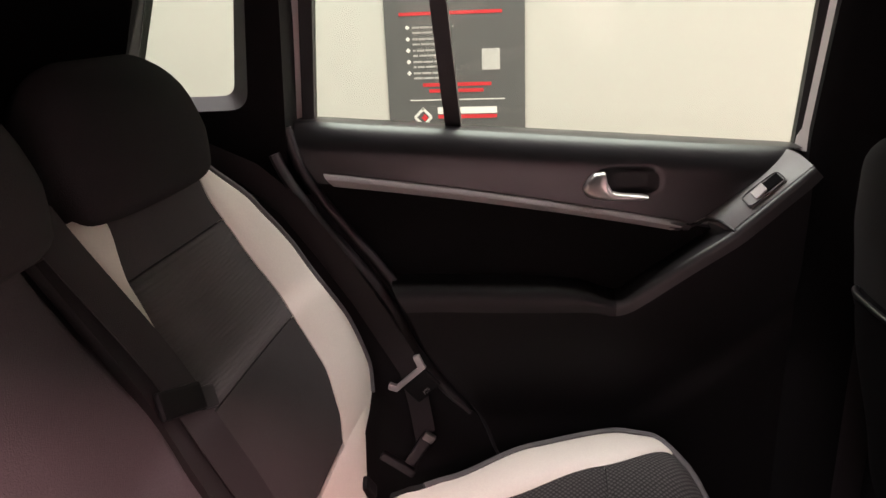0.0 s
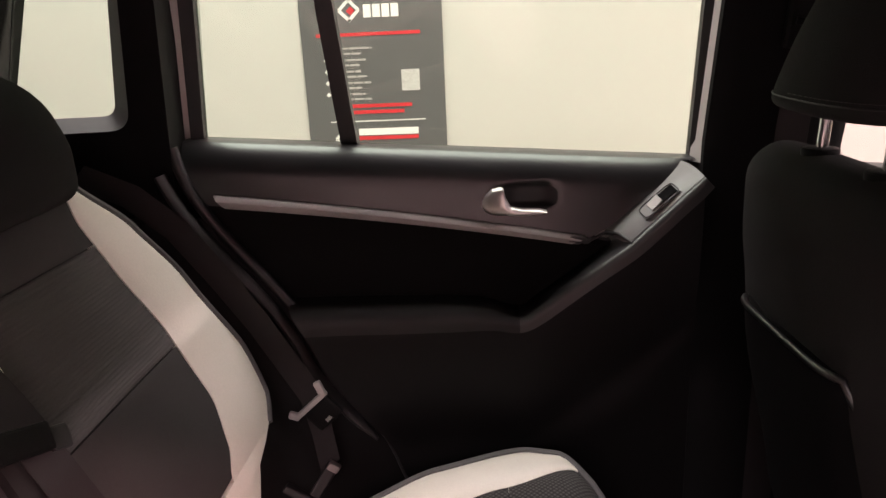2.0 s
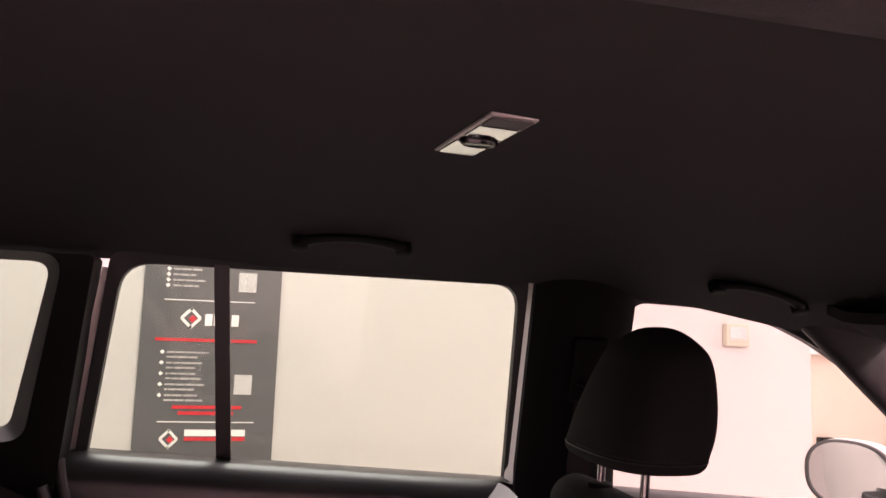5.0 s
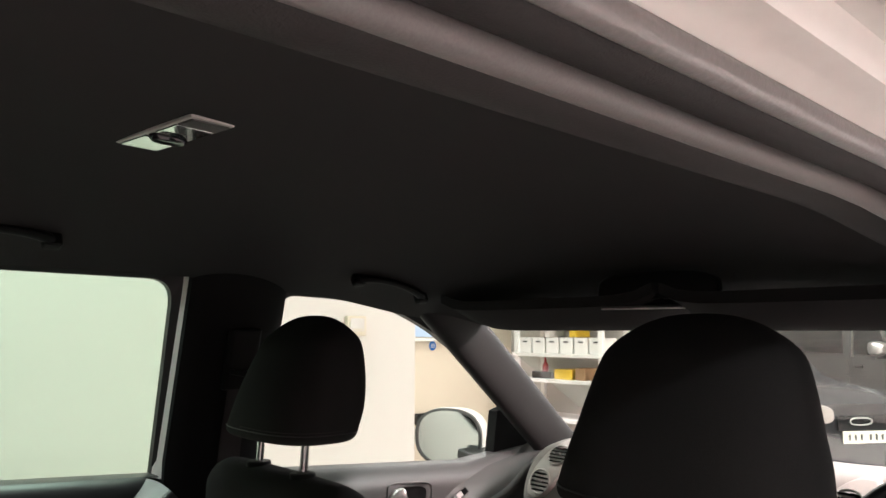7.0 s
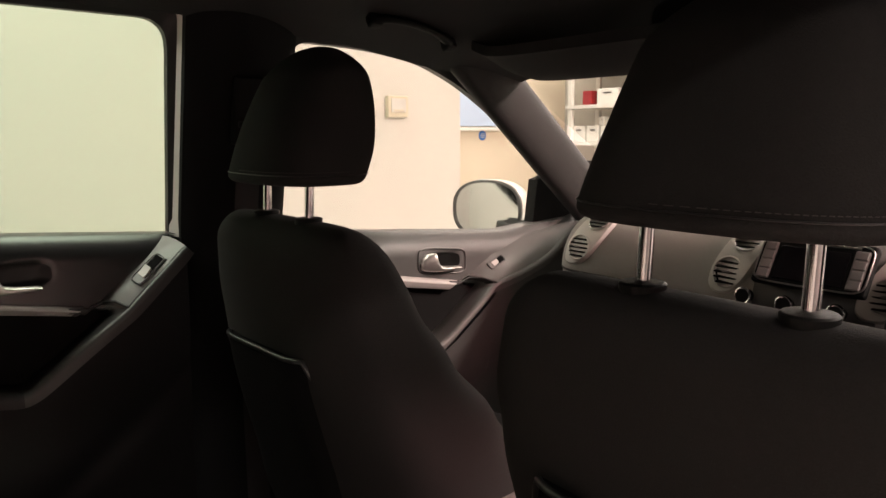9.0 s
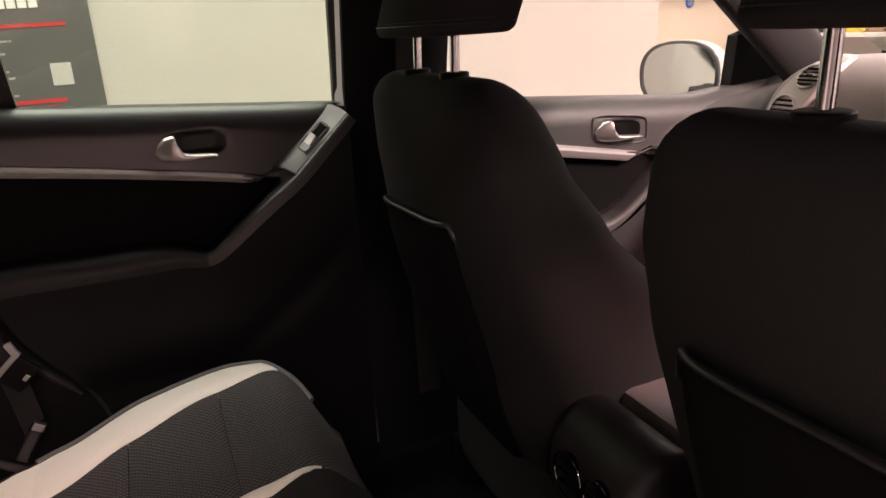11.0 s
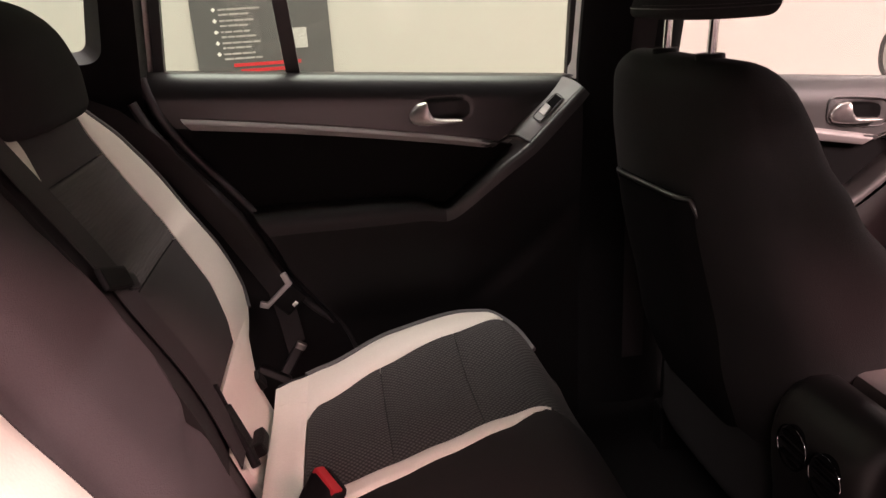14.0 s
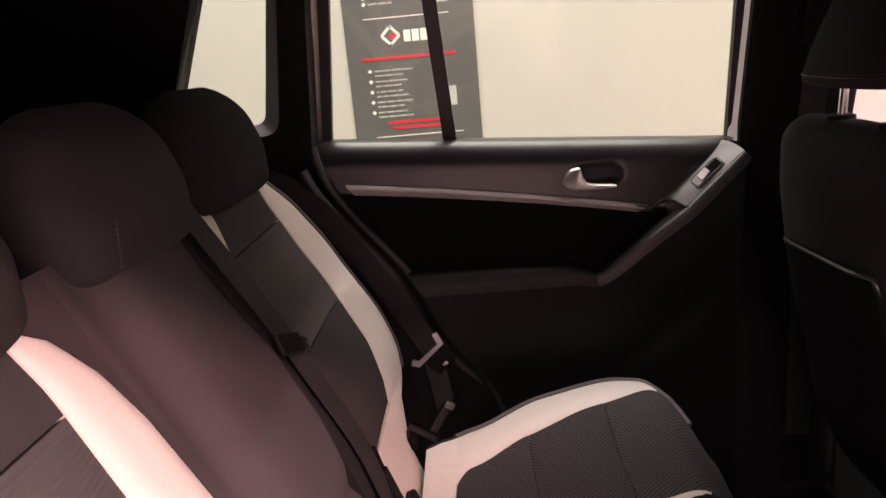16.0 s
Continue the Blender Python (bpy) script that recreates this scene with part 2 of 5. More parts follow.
LIGHTCLEAR = mat("clear_tail_light", (0.45, 0.42, 0.40), 0.1, 0.3, 0, 100, 0.1)


# ---------------------------------------------------------------- mesh helpers
def mesh(name, verts, faces, material, smooth=True):
    me = bpy.data.meshes.new(name)
    me.from_pydata([tuple(v) for v in verts], [], faces)
    me.materials.append(material)
    bm = bmesh.new()
    bm.from_mesh(me)
    bmesh.ops.recalc_face_normals(bm, faces=bm.faces)
    for f in bm.faces:
        f.smooth = smooth
    if smooth:
        for e in bm.edges:
            if len(e.link_faces) == 2 and e.calc_face_angle(0) > radians(38):
                e.smooth = False
    bm.to_mesh(me)
    bm.free()
    return me


def part(name, me, parent=None, label=""):
    ob = new(name, me)
    if parent:
        ob.parent = parent
    return tagged(ob, label)


def thing(name, label, category, group="", kind="", at=(0, 0, 0)):
    ob = new(name)
    ob.location = at
    ob.empty_display_size = 0.1
    return tagged(ob, label, category, group, kind)


def lerp(a, b, t):
    return a + (b - a) * t


def step(a, b, x):
    t = min(1.0, max(0.0, (x - a) / (b - a)))
    return t * t * (3 - 2 * t)


def bump_at(x, c, w):
    return math.exp(-((x - c) / w) ** 2)


def curve(points, x):
    """Smooth reading of y at x from a few (x, y) pairs."""
    if x <= points[0][0]:
        return points[0][1]
    for (xa, ya), (xb, yb) in zip(points, points[1:]):
        if x <= xb:
            return lerp(ya, yb, step(xa, xb, x) * 0.5 + 0.5 * (x - xa) / (xb - xa))
    return points[-1][1]


def sheet(name, fn, nu, nv, back, material, smooth=True):
    """A slab whose face is fn(u, v), u and v from 0 to 1; back is the way to its rear face, a vector or a function of the face's point."""
    front = [Vector(fn(i / nu, j / nv)) for i in range(nu + 1) for j in range(nv + 1)]
    rear = [p + Vector(back(p) if callable(back) else back) for p in front]
    k, w = len(front), nv + 1
    faces = []
    for i in range(nu):
        for j in range(nv):
            a = i * w + j
            faces.append((a, a + 1, a + w + 1, a + w))
            faces.append((k + a, k + a + w, k + a + w + 1, k + a + 1))
    rim = [(i * w, (i + 1) * w) for i in range(nu)] + [((i + 1) * w + nv, i * w + nv) for i in range(nu)]
    rim += [(j + 1, j) for j in range(nv)] + [(nu * w + j, nu * w + j + 1) for j in range(nv)]
    faces += [(a, b, k + b, k + a) for a, b in rim]
    return mesh(name, front + rear, faces, material, smooth)


def oval(n, rx, ry, power=2.6):
    """A rounded rectangle round the origin."""
    out = []
    for i in range(n):
        a = 2 * math.pi * i / n
        c, s = math.cos(a), math.sin(a)
        out.append((rx * math.copysign(abs(c) ** (2 / power), c), ry * math.copysign(abs(s) ** (2 / power), s)))
    return out


def loft(name, rings, material, closed=True, smooth=True):
    n = len(rings[0])
    verts = [v for r in rings for v in r]
    faces = [(i * n + j, i * n + (j + 1) % n, (i + 1) * n + (j + 1) % n, (i + 1) * n + j) for i in range(len(rings) - 1) for j in range(n)]
    if closed:
        faces += [tuple(range(n)), tuple(range((len(rings) - 1) * n, len(rings) * n))]
    return mesh(name, verts, faces, material, smooth)


def tube(name, points, radius, material, n=12, flat=1.0):
    """A round or flattened bar along points."""
    pts = [Vector(p) for p in points]
    rings = []
    side = None
    for i, p in enumerate(pts):
        d = (pts[min(i + 1, len(pts) - 1)] - pts[max(i - 1, 0)]).normalized()
        if side is None:
            side = d.cross(Vector((0, 0, 1)) if abs(d.z) < 0.9 else Vector((1, 0, 0))).normalized()
        side = (side - d * side.dot(d)).normalized()
        up = side.cross(d)
        r = radius(i / (len(pts) - 1)) if callable(radius) else radius
        rings.append([p + side * (r * math.cos(2 * math.pi * k / n)) + up * (r * flat * math.sin(2 * math.pi * k / n)) for k in range(n)])
    return loft(name, rings, material)


def block(name, size, material, m=None, bevel=0.004, segments=2):
    bm = bmesh.new()
    bmesh.ops.create_cube(bm, size=1)
    bmesh.ops.scale(bm, vec=size, verts=bm.verts)
    if bevel:
        bmesh.ops.bevel(bm, geom=bm.edges[:], offset=min(bevel, min(size) * 0.45), segments=segments, affect="EDGES", profile=0.6)
    if m is not None:
        bmesh.ops.transform(bm, matrix=m, verts=bm.verts)
    me = bpy.data.meshes.new(name)
    bm.to_mesh(me)
    bm.free()
    me.materials.append(material)
    return me


def disc(name, radius, depth, material, m, n=28, rim=0.15):
    """A round plate with a softened rim, its face along +z of m."""
    prof = [(radius, -depth), (radius, -radius * rim * 0.6), (radius * (1 - rim * 0.4), -radius * rim * 0.15), (radius * (1 - rim), 0)]
    rings = [[m @ Vector((r * math.cos(2 * math.pi * k / n), r * math.sin(2 * math.pi * k / n), z)) for k in range(n)] for r, z in prof]
    return loft(name, rings, material)


def hoop(name, big, small, material, m, n=40, k=10, sx=1.0):
    """A ring of round section in the xy plane of m."""
    verts, faces = [], []
    for i in range(n):
        a = 2 * math.pi * i / n
        for j in range(k):
            b = 2 * math.pi * j / k
            r = big + small * math.cos(b)
            verts.append(m @ Vector((sx * r * math.cos(a), r * math.sin(a), small * math.sin(b))))
            faces.append((i * k + j, ((i + 1) % n) * k + j, ((i + 1) % n) * k + (j + 1) % k, i * k + (j + 1) % k))
    return mesh(name, verts, faces, material)


def rounded(corners, radius, per=6):
    """The outline of a polygon with rounded corners, the same count of points for every polygon of that many corners."""
    out, n = [], len(corners)
    for i in range(n):
        p, a, b = Vector(corners[i]), Vector(corners[i - 1]), Vector(corners[(i + 1) % n])
        r = radius[i] if isinstance(radius, (list, tuple)) else radius
        da, db = (a - p).normalized(), (b - p).normalized()
        for k in range(per + 1):
            t = k / per
            q = (p + da * r) * (1 - t) ** 2 + p * 2 * t * (1 - t) + (p + db * r) * t ** 2
            out.append(q)
    return out


def ring_frame(name, outer, inner, yfun, depth, material, lip=0.0):
    """A frame between two outlines in x and z, lying on y = yfun(x, z), with depth towards outside."""
    n = len(outer)
    verts = [(x, yfun(x, z), z) for x, z in outer] + [(x, yfun(x, z) + lip, z) for x, z in inner]
    verts += [(x, yfun(x, z) + depth, z) for x, z in outer] + [(x, yfun(x, z) + depth, z) for x, z in inner]
    faces = []
    for i in range(n):
        j = (i + 1) % n
        faces += [(i, j, n + j, n + i), (2 * n + i, 3 * n + i, 3 * n + j, 2 * n + j), (i, 2 * n + i, 2 * n + j, j), (n + i, n + j, 3 * n + j, 3 * n + i)]
    return mesh(name, verts, faces, material)


def pane(name, outline, yfun, thick, material):
    n = len(outline)
    verts = [(x, yfun(x, z), z) for x, z in outline] + [(x, yfun(x, z) + thick, z) for x, z in outline]
    faces = [tuple(range(n)), tuple(range(2 * n - 1, n - 1, -1))] + [(i, n + i, n + (i + 1) % n, (i + 1) % n) for i in range(n)]
    ob = mesh(name, verts, faces, material, False)
    return ob


# ---------------------------------------------------------------- the garage
def wall(name, size, at, material, label):
    ob = part(name, block(name, size, material, pose(*at), 0))
    tagged(ob, label, "wall", kind="structure")


garage_floor = part("ground", block("ground", (17, 11.5, 0.2), CONCRETE, pose(4.0, 1.2, -0.1), 0))
tagged(garage_floor, "grey painted concrete garage floor", "floor", kind="structure")
garage_ceiling = part("garage_ceiling", block("ceiling", (17, 11.5, 0.15), WALLPAINT, pose(4.0, 1.2, CEIL + 0.075), 0))
tagged(garage_ceiling, "plain cream garage ceiling", "ceiling", kind="structure")
WALL_Y, WALL_END = 2.40, 2.61
wall("wall_north", (6.5, 0.2, CEIL), (WALL_END - 3.25, WALL_Y + 0.1, CEIL / 2), WALLPAINT, "smooth cream painted garage wall")
wall("wall_return", (0.2, 1.9, CEIL), (WALL_END - 0.1, WALL_Y + 1.15, CEIL / 2), WALLPAINT, "short cream wall at the recess")
wall("wall_recess", (3.2, 0.2, CEIL), (WALL_END + 1.4, 4.4, CEIL / 2), BEIGE, "beige painted wall of the recess")
wall("wall_shelves", (0.2, 4.1, CEIL), (5.55, 4.25, CEIL / 2), WALLPAINT, "cream painted wall behind the shelves")
wall("wall_beyond", (6.4, 0.2, CEIL), (8.8, 6.2, CEIL / 2), WALLPAINT, "cream painted garage wall")
wall("wall_east", (0.2, 11, CEIL), (11.9, 1.0, CEIL / 2), WALLPAINT, "cream painted end wall of the garage")
# Out of view; its tone is darkened to cut bounce into the car.
wall("wall_south", (15.8, 0.2, CEIL), (4.0, -4.3, CEIL / 2), DARKWALL, "unseen garage wall, darkened to cut bounced light")
wall("wall_west", (0.2, 7, CEIL), (-3.85, -0.9, CEIL / 2), WALLPAINT, "cream painted garage wall")


# ---------------------------------------------------------------- the car's shell
def side_y(x):
    """How far the door trims stand from the car's middle line."""
    return 0.6835 + 0.067 * min(x, 0.62)


def pillar_y(x, z):
    """The side of the glasshouse, which leans inwards."""
    return side_y(x) + 0.062 - 0.27 * max(0.0, z - 1.10)


def roof_mid(x):
    return 1.597 - (0.185 * ((x - 0.25) / 1.15) ** 2 if x > 0.25 else 0.07 * ((x - 0.25) / 1.2) ** 2)


def roof_edge(x):
    return curve([(-1.0, 1.46), (0.0, 1.475), (0.55, 1.470), (0.85, 1.445), (1.18, 1.398), (1.40, 1.372)], x)


def roof_z(x, y):
    half = 0.66 if y > 0 else 0.56
    e = roof_edge(x) if y > 0 else roof_edge(x) + 0.004
    return e + (roof_mid(x) - e) * (1 - min(1.0, abs(y) / half) ** 3.0)


liner = part("ceiling", sheet("headliner", lambda u, v: (lerp(-1.0, 1.36, u), lerp(-0.555, 0.655, v), roof_z(lerp(-1.0, 1.36, u), lerp(-0.555, 0.655, v))), 60, 48, (0, 0, 0.02), LINER))
tagged(liner, "black felt headliner of the car", "headliner", kind="structure")
roof_skin = part("car_roof", sheet("roof_skin", lambda u, v: (lerp(-1.15, 1.34, u), lerp(-0.60, 0.70, v), roof_z(lerp(-1.15, 1.34, u), lerp(-0.62, 0.66, v)) + 0.045), 30, 20, (0, 0, 0.012), PAINT))
tagged(roof_skin, "white painted steel car roof", "car roof", kind="structure")
carpet = part("floor", sheet("carpet", lambda u, v: (lerp(-0.1, 1.9, u), lerp(-0.66, 0.76, v), 0.33 + 0.10 * bump_at(lerp(-0.66, 0.76, v), 0, 0.12)), 20, 30, (0, 0, -0.04), CARPET))
tagged(carpet, "black carpet on the car floor", "carpet", kind="structure")


# far doors
def spline(points, t):
    """A smooth curve through points, t from 0 to 1, evenly by count."""
    f = min(max(t, 0.0), 1.0) * (len(points) - 1)
    i = min(int(f), len(points) - 2)
    f -= i
    p = [Vector(points[min(max(i + k, 0), len(points) - 1)]) for k in (-1, 0, 1, 2)]
    return 0.5 * (2 * p[1] + (p[2] - p[0]) * f + (2 * p[0] - 5 * p[1] + 4 * p[2] - p[3]) * f * f + (3 * p[1] - p[0] - 3 * p[2] + p[3]) * f ** 3)


def rear_cut(z):
    return curve([(0.30, 0.24), (0.61, 0.085), (0.80, -0.03), (1.10, -0.222), (1.2, -0.24)], z)


def strip_z(x):
    return 1.0275 - 0.162 * x + 0.006 * (1 - ((x - 0.11) / 0.29) ** 2)


def far_door(name, label, s):
    """A closed door seen from inside: a shouldered upper panel, a recessed field, an armrest whose ridge climbs as a slanted pull, and a switch pod."""
    door = thing(name, label, "car door", kind="structure")
    face, belt, strip, ridge, pod, proud = s["face"], s["belt"], s["strip"], s["ridge"], s["pod"], s["proud"]
    back, front = s["back"], s["front"]
    joint_x = ridge[s["joint"]][0]

    def low(x):
        """The lower edge of the upper panel: the strip, then the slanted edge of the switch pod."""
        end = s["strip_ends"][1]
        if x < end - 0.012:
            return strip(x) - 0.010
        edge = [(end - 0.012, strip(end) - 0.008), (end, strip(end) - 0.001)] + list(pod)
        return min(belt(x) - 0.001, float(np.interp(x, [p[0] for p in edge], [p[1] for p in edge])))

    def shoulder(x, z):
        t = 0.07 + 0.93 * max(0.0, (belt(x) - z) / 0.060)
        return 0.060 * (1 - math.sqrt(max(0.0, 1 - (1 - t) ** 2))) if t < 1 else 0.0

    def cup(x, z):
        a = (x - s["handle"][0] - 0.072) / 0.054
        b = (z - s["handle"][1] - s["cup_dz"]) / 0.025
        return 0.010 * step(1.0, 0.40, math.sqrt(math.sqrt(a ** 4 + b ** 4)))

    def upper(u, v):
        x = lerp(back(1.05), front, u)
        for _ in range(4):
            z = lerp(low(x), belt(x), v)
            x = lerp(back(z), front, u)
        return (x, face(x) + shoulder(x, z) + cup(x, z), z)
    part("door_panel", sheet("door_panel", upper, 150, 60, (0, 0.05, 0), s["upper"]), door)

    def field(u, v):
        x = lerp(back(0.95), joint_x + 0.012, u)
        for _ in range(4):
            z = lerp(float(np.interp(x, [p[0] for p in ridge], [p[1] for p in ridge])) - 0.030, min(strip(x), low(x) + 0.006), v)
            x = lerp(back(z) - 0.004, joint_x + 0.012, u)
        return (x, face(x) + 0.016, z)
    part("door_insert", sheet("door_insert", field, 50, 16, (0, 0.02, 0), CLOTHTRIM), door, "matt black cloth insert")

    x0, x1 = ridge[0][0], ridge[-1][0]

    def arm(u, v):
        """From the recess over the rounded ridge (v to 0.6), then down the panel."""
        x, z, r = spline(ridge, u)
        slope = (spline(ridge, u + 0.01) - spline(ridge, u - 0.01)).xy.normalized()
        nx, nz = -slope.y, slope.x
        y = face(x) - proud(x)
        if v < 0.15:
            y = lerp(face(x) + 0.017, y + r, v / 0.15)
        elif v < 0.6:
            a = (v - 0.15) / 0.45 * math.pi / 2
            y += r * (1 - math.sin(a))
            x -= nx * r * (1 - math.cos(a))
            z -= nz * r * (1 - math.cos(a))
        else:
            f = (v - 0.6) / 0.4
            x -= nx * (r + 0.012 * f)
            z -= nz * (r + 0.012 * f)
        return x + (back(z) - x0) * ((x1 - x) / (x1 - x0)) ** 3, y, z

    def lower(u, v):
        x, y, z = arm(u, 1.0)
        drop = (z - 0.30) * v
        z -= drop
        x, _, _ = spline(ridge, u)
        return (x + (back(z) - x0) * ((x1 - x) / (x1 - x0)) ** 3, y + 0.026 * step(0.03, 0.40, drop) + 0.006 * bump_at(drop, 0.20, 0.03), z)
    split = s["split"]
    part("armrest", sheet("armrest", lambda u, v: arm(split * u, v), 90, 30, (0, 0.03, 0), s["arm"]), door, "soft black padded armrest")
    part("door_pull", sheet("door_pull", lambda u, v: arm(split + (1 - split) * u, v), 90, 30, (0, 0.03, 0), s["pull"]), door, "smooth slanted door pull, colour lightened as lit")
    part("lower_panel", sheet("lower_panel", lower, 150, 40, (0, 0.03, 0), s["lower"]), door, "grained lower panel, tone set by the light on it")

    def pod_face(u, v):
        f = u * (len(pod) - 1)
        k = min(int(f), len(pod) - 2)
        a = Vector(pod[k]).lerp(Vector(pod[k + 1]), f - k)
        b = spline(ridge[s["joint"]:], u)
        p = Vector((a[0], face(a[0]) + shoulder(a[0], a[1]) + 0.001, a[1]))
        q = Vector((b[0], face(b[0]) - proud(b[0]) + b[2], b[1] + 0.001))
        w = p.lerp(q, v)
        w.z += 0.004 * math.sin(math.pi * v)
        return w
    part("switch_panel", sheet("switch_panel", pod_face, 40, 12, (0, 0.012, -0.012), s["pod_material"]), door, "smooth slanted switch panel, colour lightened as lit")
    sx = s["strip_ends"]
    tip = strip(sx[1]) - 0.004
    joint = [(sx[1] - 0.004, face(sx[1]) - 0.003, tip), (pod[0][0], face(pod[0][0]) - 0.004, pod[0][1] - 0.004), Vector(pod_face(0.0, 0.5)) + Vector((0, -0.002, -0.001)), Vector(pod_face(0.0, 1.0)) + Vector((0.001, -0.004, -0.002))]
    part("panel_joint", tube("panel_joint", joint, 0.0026, RUBBER, 8), door, "dark joint line under the switch panel")

    def bar(u, v):
        x = lerp(sx[0] + 0.016 * (1 - v), sx[1] - 0.024 * (1 - v), u)
        z = strip(x) + lerp(-0.0115 + 0.003 * u, 0.0080 - 0.001 * u, v) * s["strip_h"] - 0.006 * (s["strip_h"] - 1)
        ridge_line = v / 0.62 if v < 0.62 else (1 - v) / 0.38
        return (x, face(x) - 0.006 - 0.008 * min(1, ridge_line) ** 0.75, z)
    part("trim_strip", sheet("trim_strip", bar, 50, 12, (0, 0.012, 0), STRIPTRIM), door, "brushed satin metal trim strip")
    tip_x = sx[1] - 0.030
    part("strip_cap", block("strip_cap", (0.034, 0.007, 0.010), PILLARTRIM, pose(tip_x + 0.018, face(tip_x) - 0.008, strip(tip_x + 0.018) + 0.001, 0, 8), 0.003), door, "dark end cap of the strip")

    hx, hz, hl = s["handle"]

    def lever(u, v):
        """A broad upright root that sweeps down into a thin bar."""
        bottom = curve([(0, -0.010), (0.06, -0.019), (0.16, -0.0215), (0.55, -0.0225), (0.9, -0.0205), (1, -0.018)], u)
        top = curve([(0, -0.002), (0.07, 0.010), (0.17, 0.0195), (0.30, 0.0225), (0.335, 0.021), (0.37, 0.004), (0.45, -0.0080), (0.60, -0.0110), (0.9, -0.0125), (1, -0.0145)], u)
        z = lerp(bottom, top, v) * s["lever"]
        round_y = math.sqrt(max(0.0, 1 - (2 * v - 1) ** 2))
        x = hx + hl * u
        return (x, face(x) - 0.004 - 0.012 * step(0, 0.35, u) - 0.008 * round_y * (0.6 + 0.4 * step(0, 0.1, u)), hz + z - 0.06 * hl * u * 0.5)
    part("release_handle", sheet("release_handle", lever, 60, 14, (0, 0.007, 0), HANDLE), door, "satin metal door release handle")

    def well(u, v):
        a, r = 2 * math.pi * u, v
        c, q = math.cos(a), math.sin(a)
        x = hx + 0.074 + 0.045 * r * math.copysign(abs(c) ** 0.55, c)
        z = hz + s["cup_dz"] + 0.018 * r * math.copysign(abs(q) ** 0.55, q) - 0.08 * (x - hx - 0.08)
        return (x, face(x) + shoulder(x, z) + cup(x, z) - 0.001, z)
    # The cup's dark colour stands for the shade inside the recess.
    part("handle_cup", sheet("handle_cup", well, 44, 8, (0, 0.004, 0), s["cup"]), door, "recess behind the handle, shade put in its colour")
    if s["surround"]:
        rim = [Vector((hx + 0.066 + p, 0, hz - 0.002 + q - 0.10 * p)) for p, q in oval(48, 0.070, 0.030, 5)]
        part("handle_surround", tube("handle_surround", [Vector((p.x, face(p.x) - 0.001, p.z)) for p in rim + rim[:1]], 0.0022, s["upper"], 8), door, "raised edge round the handle")

    u0, v0, size = s["switch"]
    c = Vector(pod_face(u0, v0))
    q = (Vector(pod_face(u0 + 0.08, v0)) - Vector(pod_face(u0 - 0.08, v0))).normalized()
    nrm = q.cross(Vector(pod_face(u0, v0 + 0.2)) - c).normalized()
    nrm = nrm if nrm.z > 0 else -nrm
    m = Matrix.Translation(c) @ Matrix((q, nrm.cross(q), nrm)).transposed().to_4x4() @ Matrix.Scale(size, 4)
    plate = part("switch_plate", block("plate", (0.066, 0.026, 0.006), s["pod_material"], m, 0.003), door, "grey window switch")
    part("switch_outline", tube("outline", [m @ Vector((p, q, 0.0032)) for p, q in oval(36, 0.0325, 0.0125, 5)] + [m @ Vector((0.0325, 0, 0.0032))], 0.0009, RUBBER, 6), plate, "dark line round the switch")
    part("switch_gap", block("gap", (0.034, 0.019, 0.006), POCKET, m @ pose(0.013, 0, 0.0012), 0.002), plate, "black switch recess")
    part("switch_key", loft("key", [[m @ Vector((px, py * k, pz)) for px, pz in ((-0.018, 0.002), (0.001, 0.002), (0.003, 0.0095), (-0.002, 0.0082), (-0.010, 0.0060), (-0.017, 0.0050))] for py, k in ((-0.0080, 0.98), (-0.0070, 1), (0.0070, 1), (0.0080, 0.98))], SILVER), plate, "silver switch key")
    return door


rear_door = far_door("door_1", "closed black-trimmed rear car door with metal strip", dict(
    face=side_y, belt=lambda x: 1.1265 - 0.083 * x, strip=strip_z, back=rear_cut, front=0.578, proud=lambda x: 0.047 + 0.006 * step(0.2, 0.5, x),
    ridge=[(-0.16, 0.884, 0.030), (-0.06, 0.883, 0.030), (0.05, 0.880, 0.030), (0.16, 0.876, 0.028), (0.225, 0.869, 0.022), (0.268, 0.855, 0.014), (0.292, 0.854, 0.010), (0.320, 0.872, 0.012), (0.365, 0.902, 0.011), (0.41, 0.933, 0.011), (0.440, 0.953, 0.011), (0.462, 0.969, 0.011), (0.495, 0.999, 0.011), (0.527, 1.028, 0.010), (0.552, 1.051, 0.010), (0.568, 1.066, 0.008)],
    joint=11, pod=[(0.428, 0.979), (0.470, 1.012), (0.510, 1.043), (0.540, 1.068), (0.552, 1.078)],
    strip_ends=(-0.179, 0.398), handle=(0.234, 1.036, 0.100), surround=False, strip_h=1.0, switch=(0.40, 0.60, 1.0), upper=SOFT, lower=SHADELOWTRIM, arm=ARMPAD, pull=LITPULL, split=0.37, cup=ARMPAD, cup_dz=0.004, lever=1.0, pod_material=LITPOD))
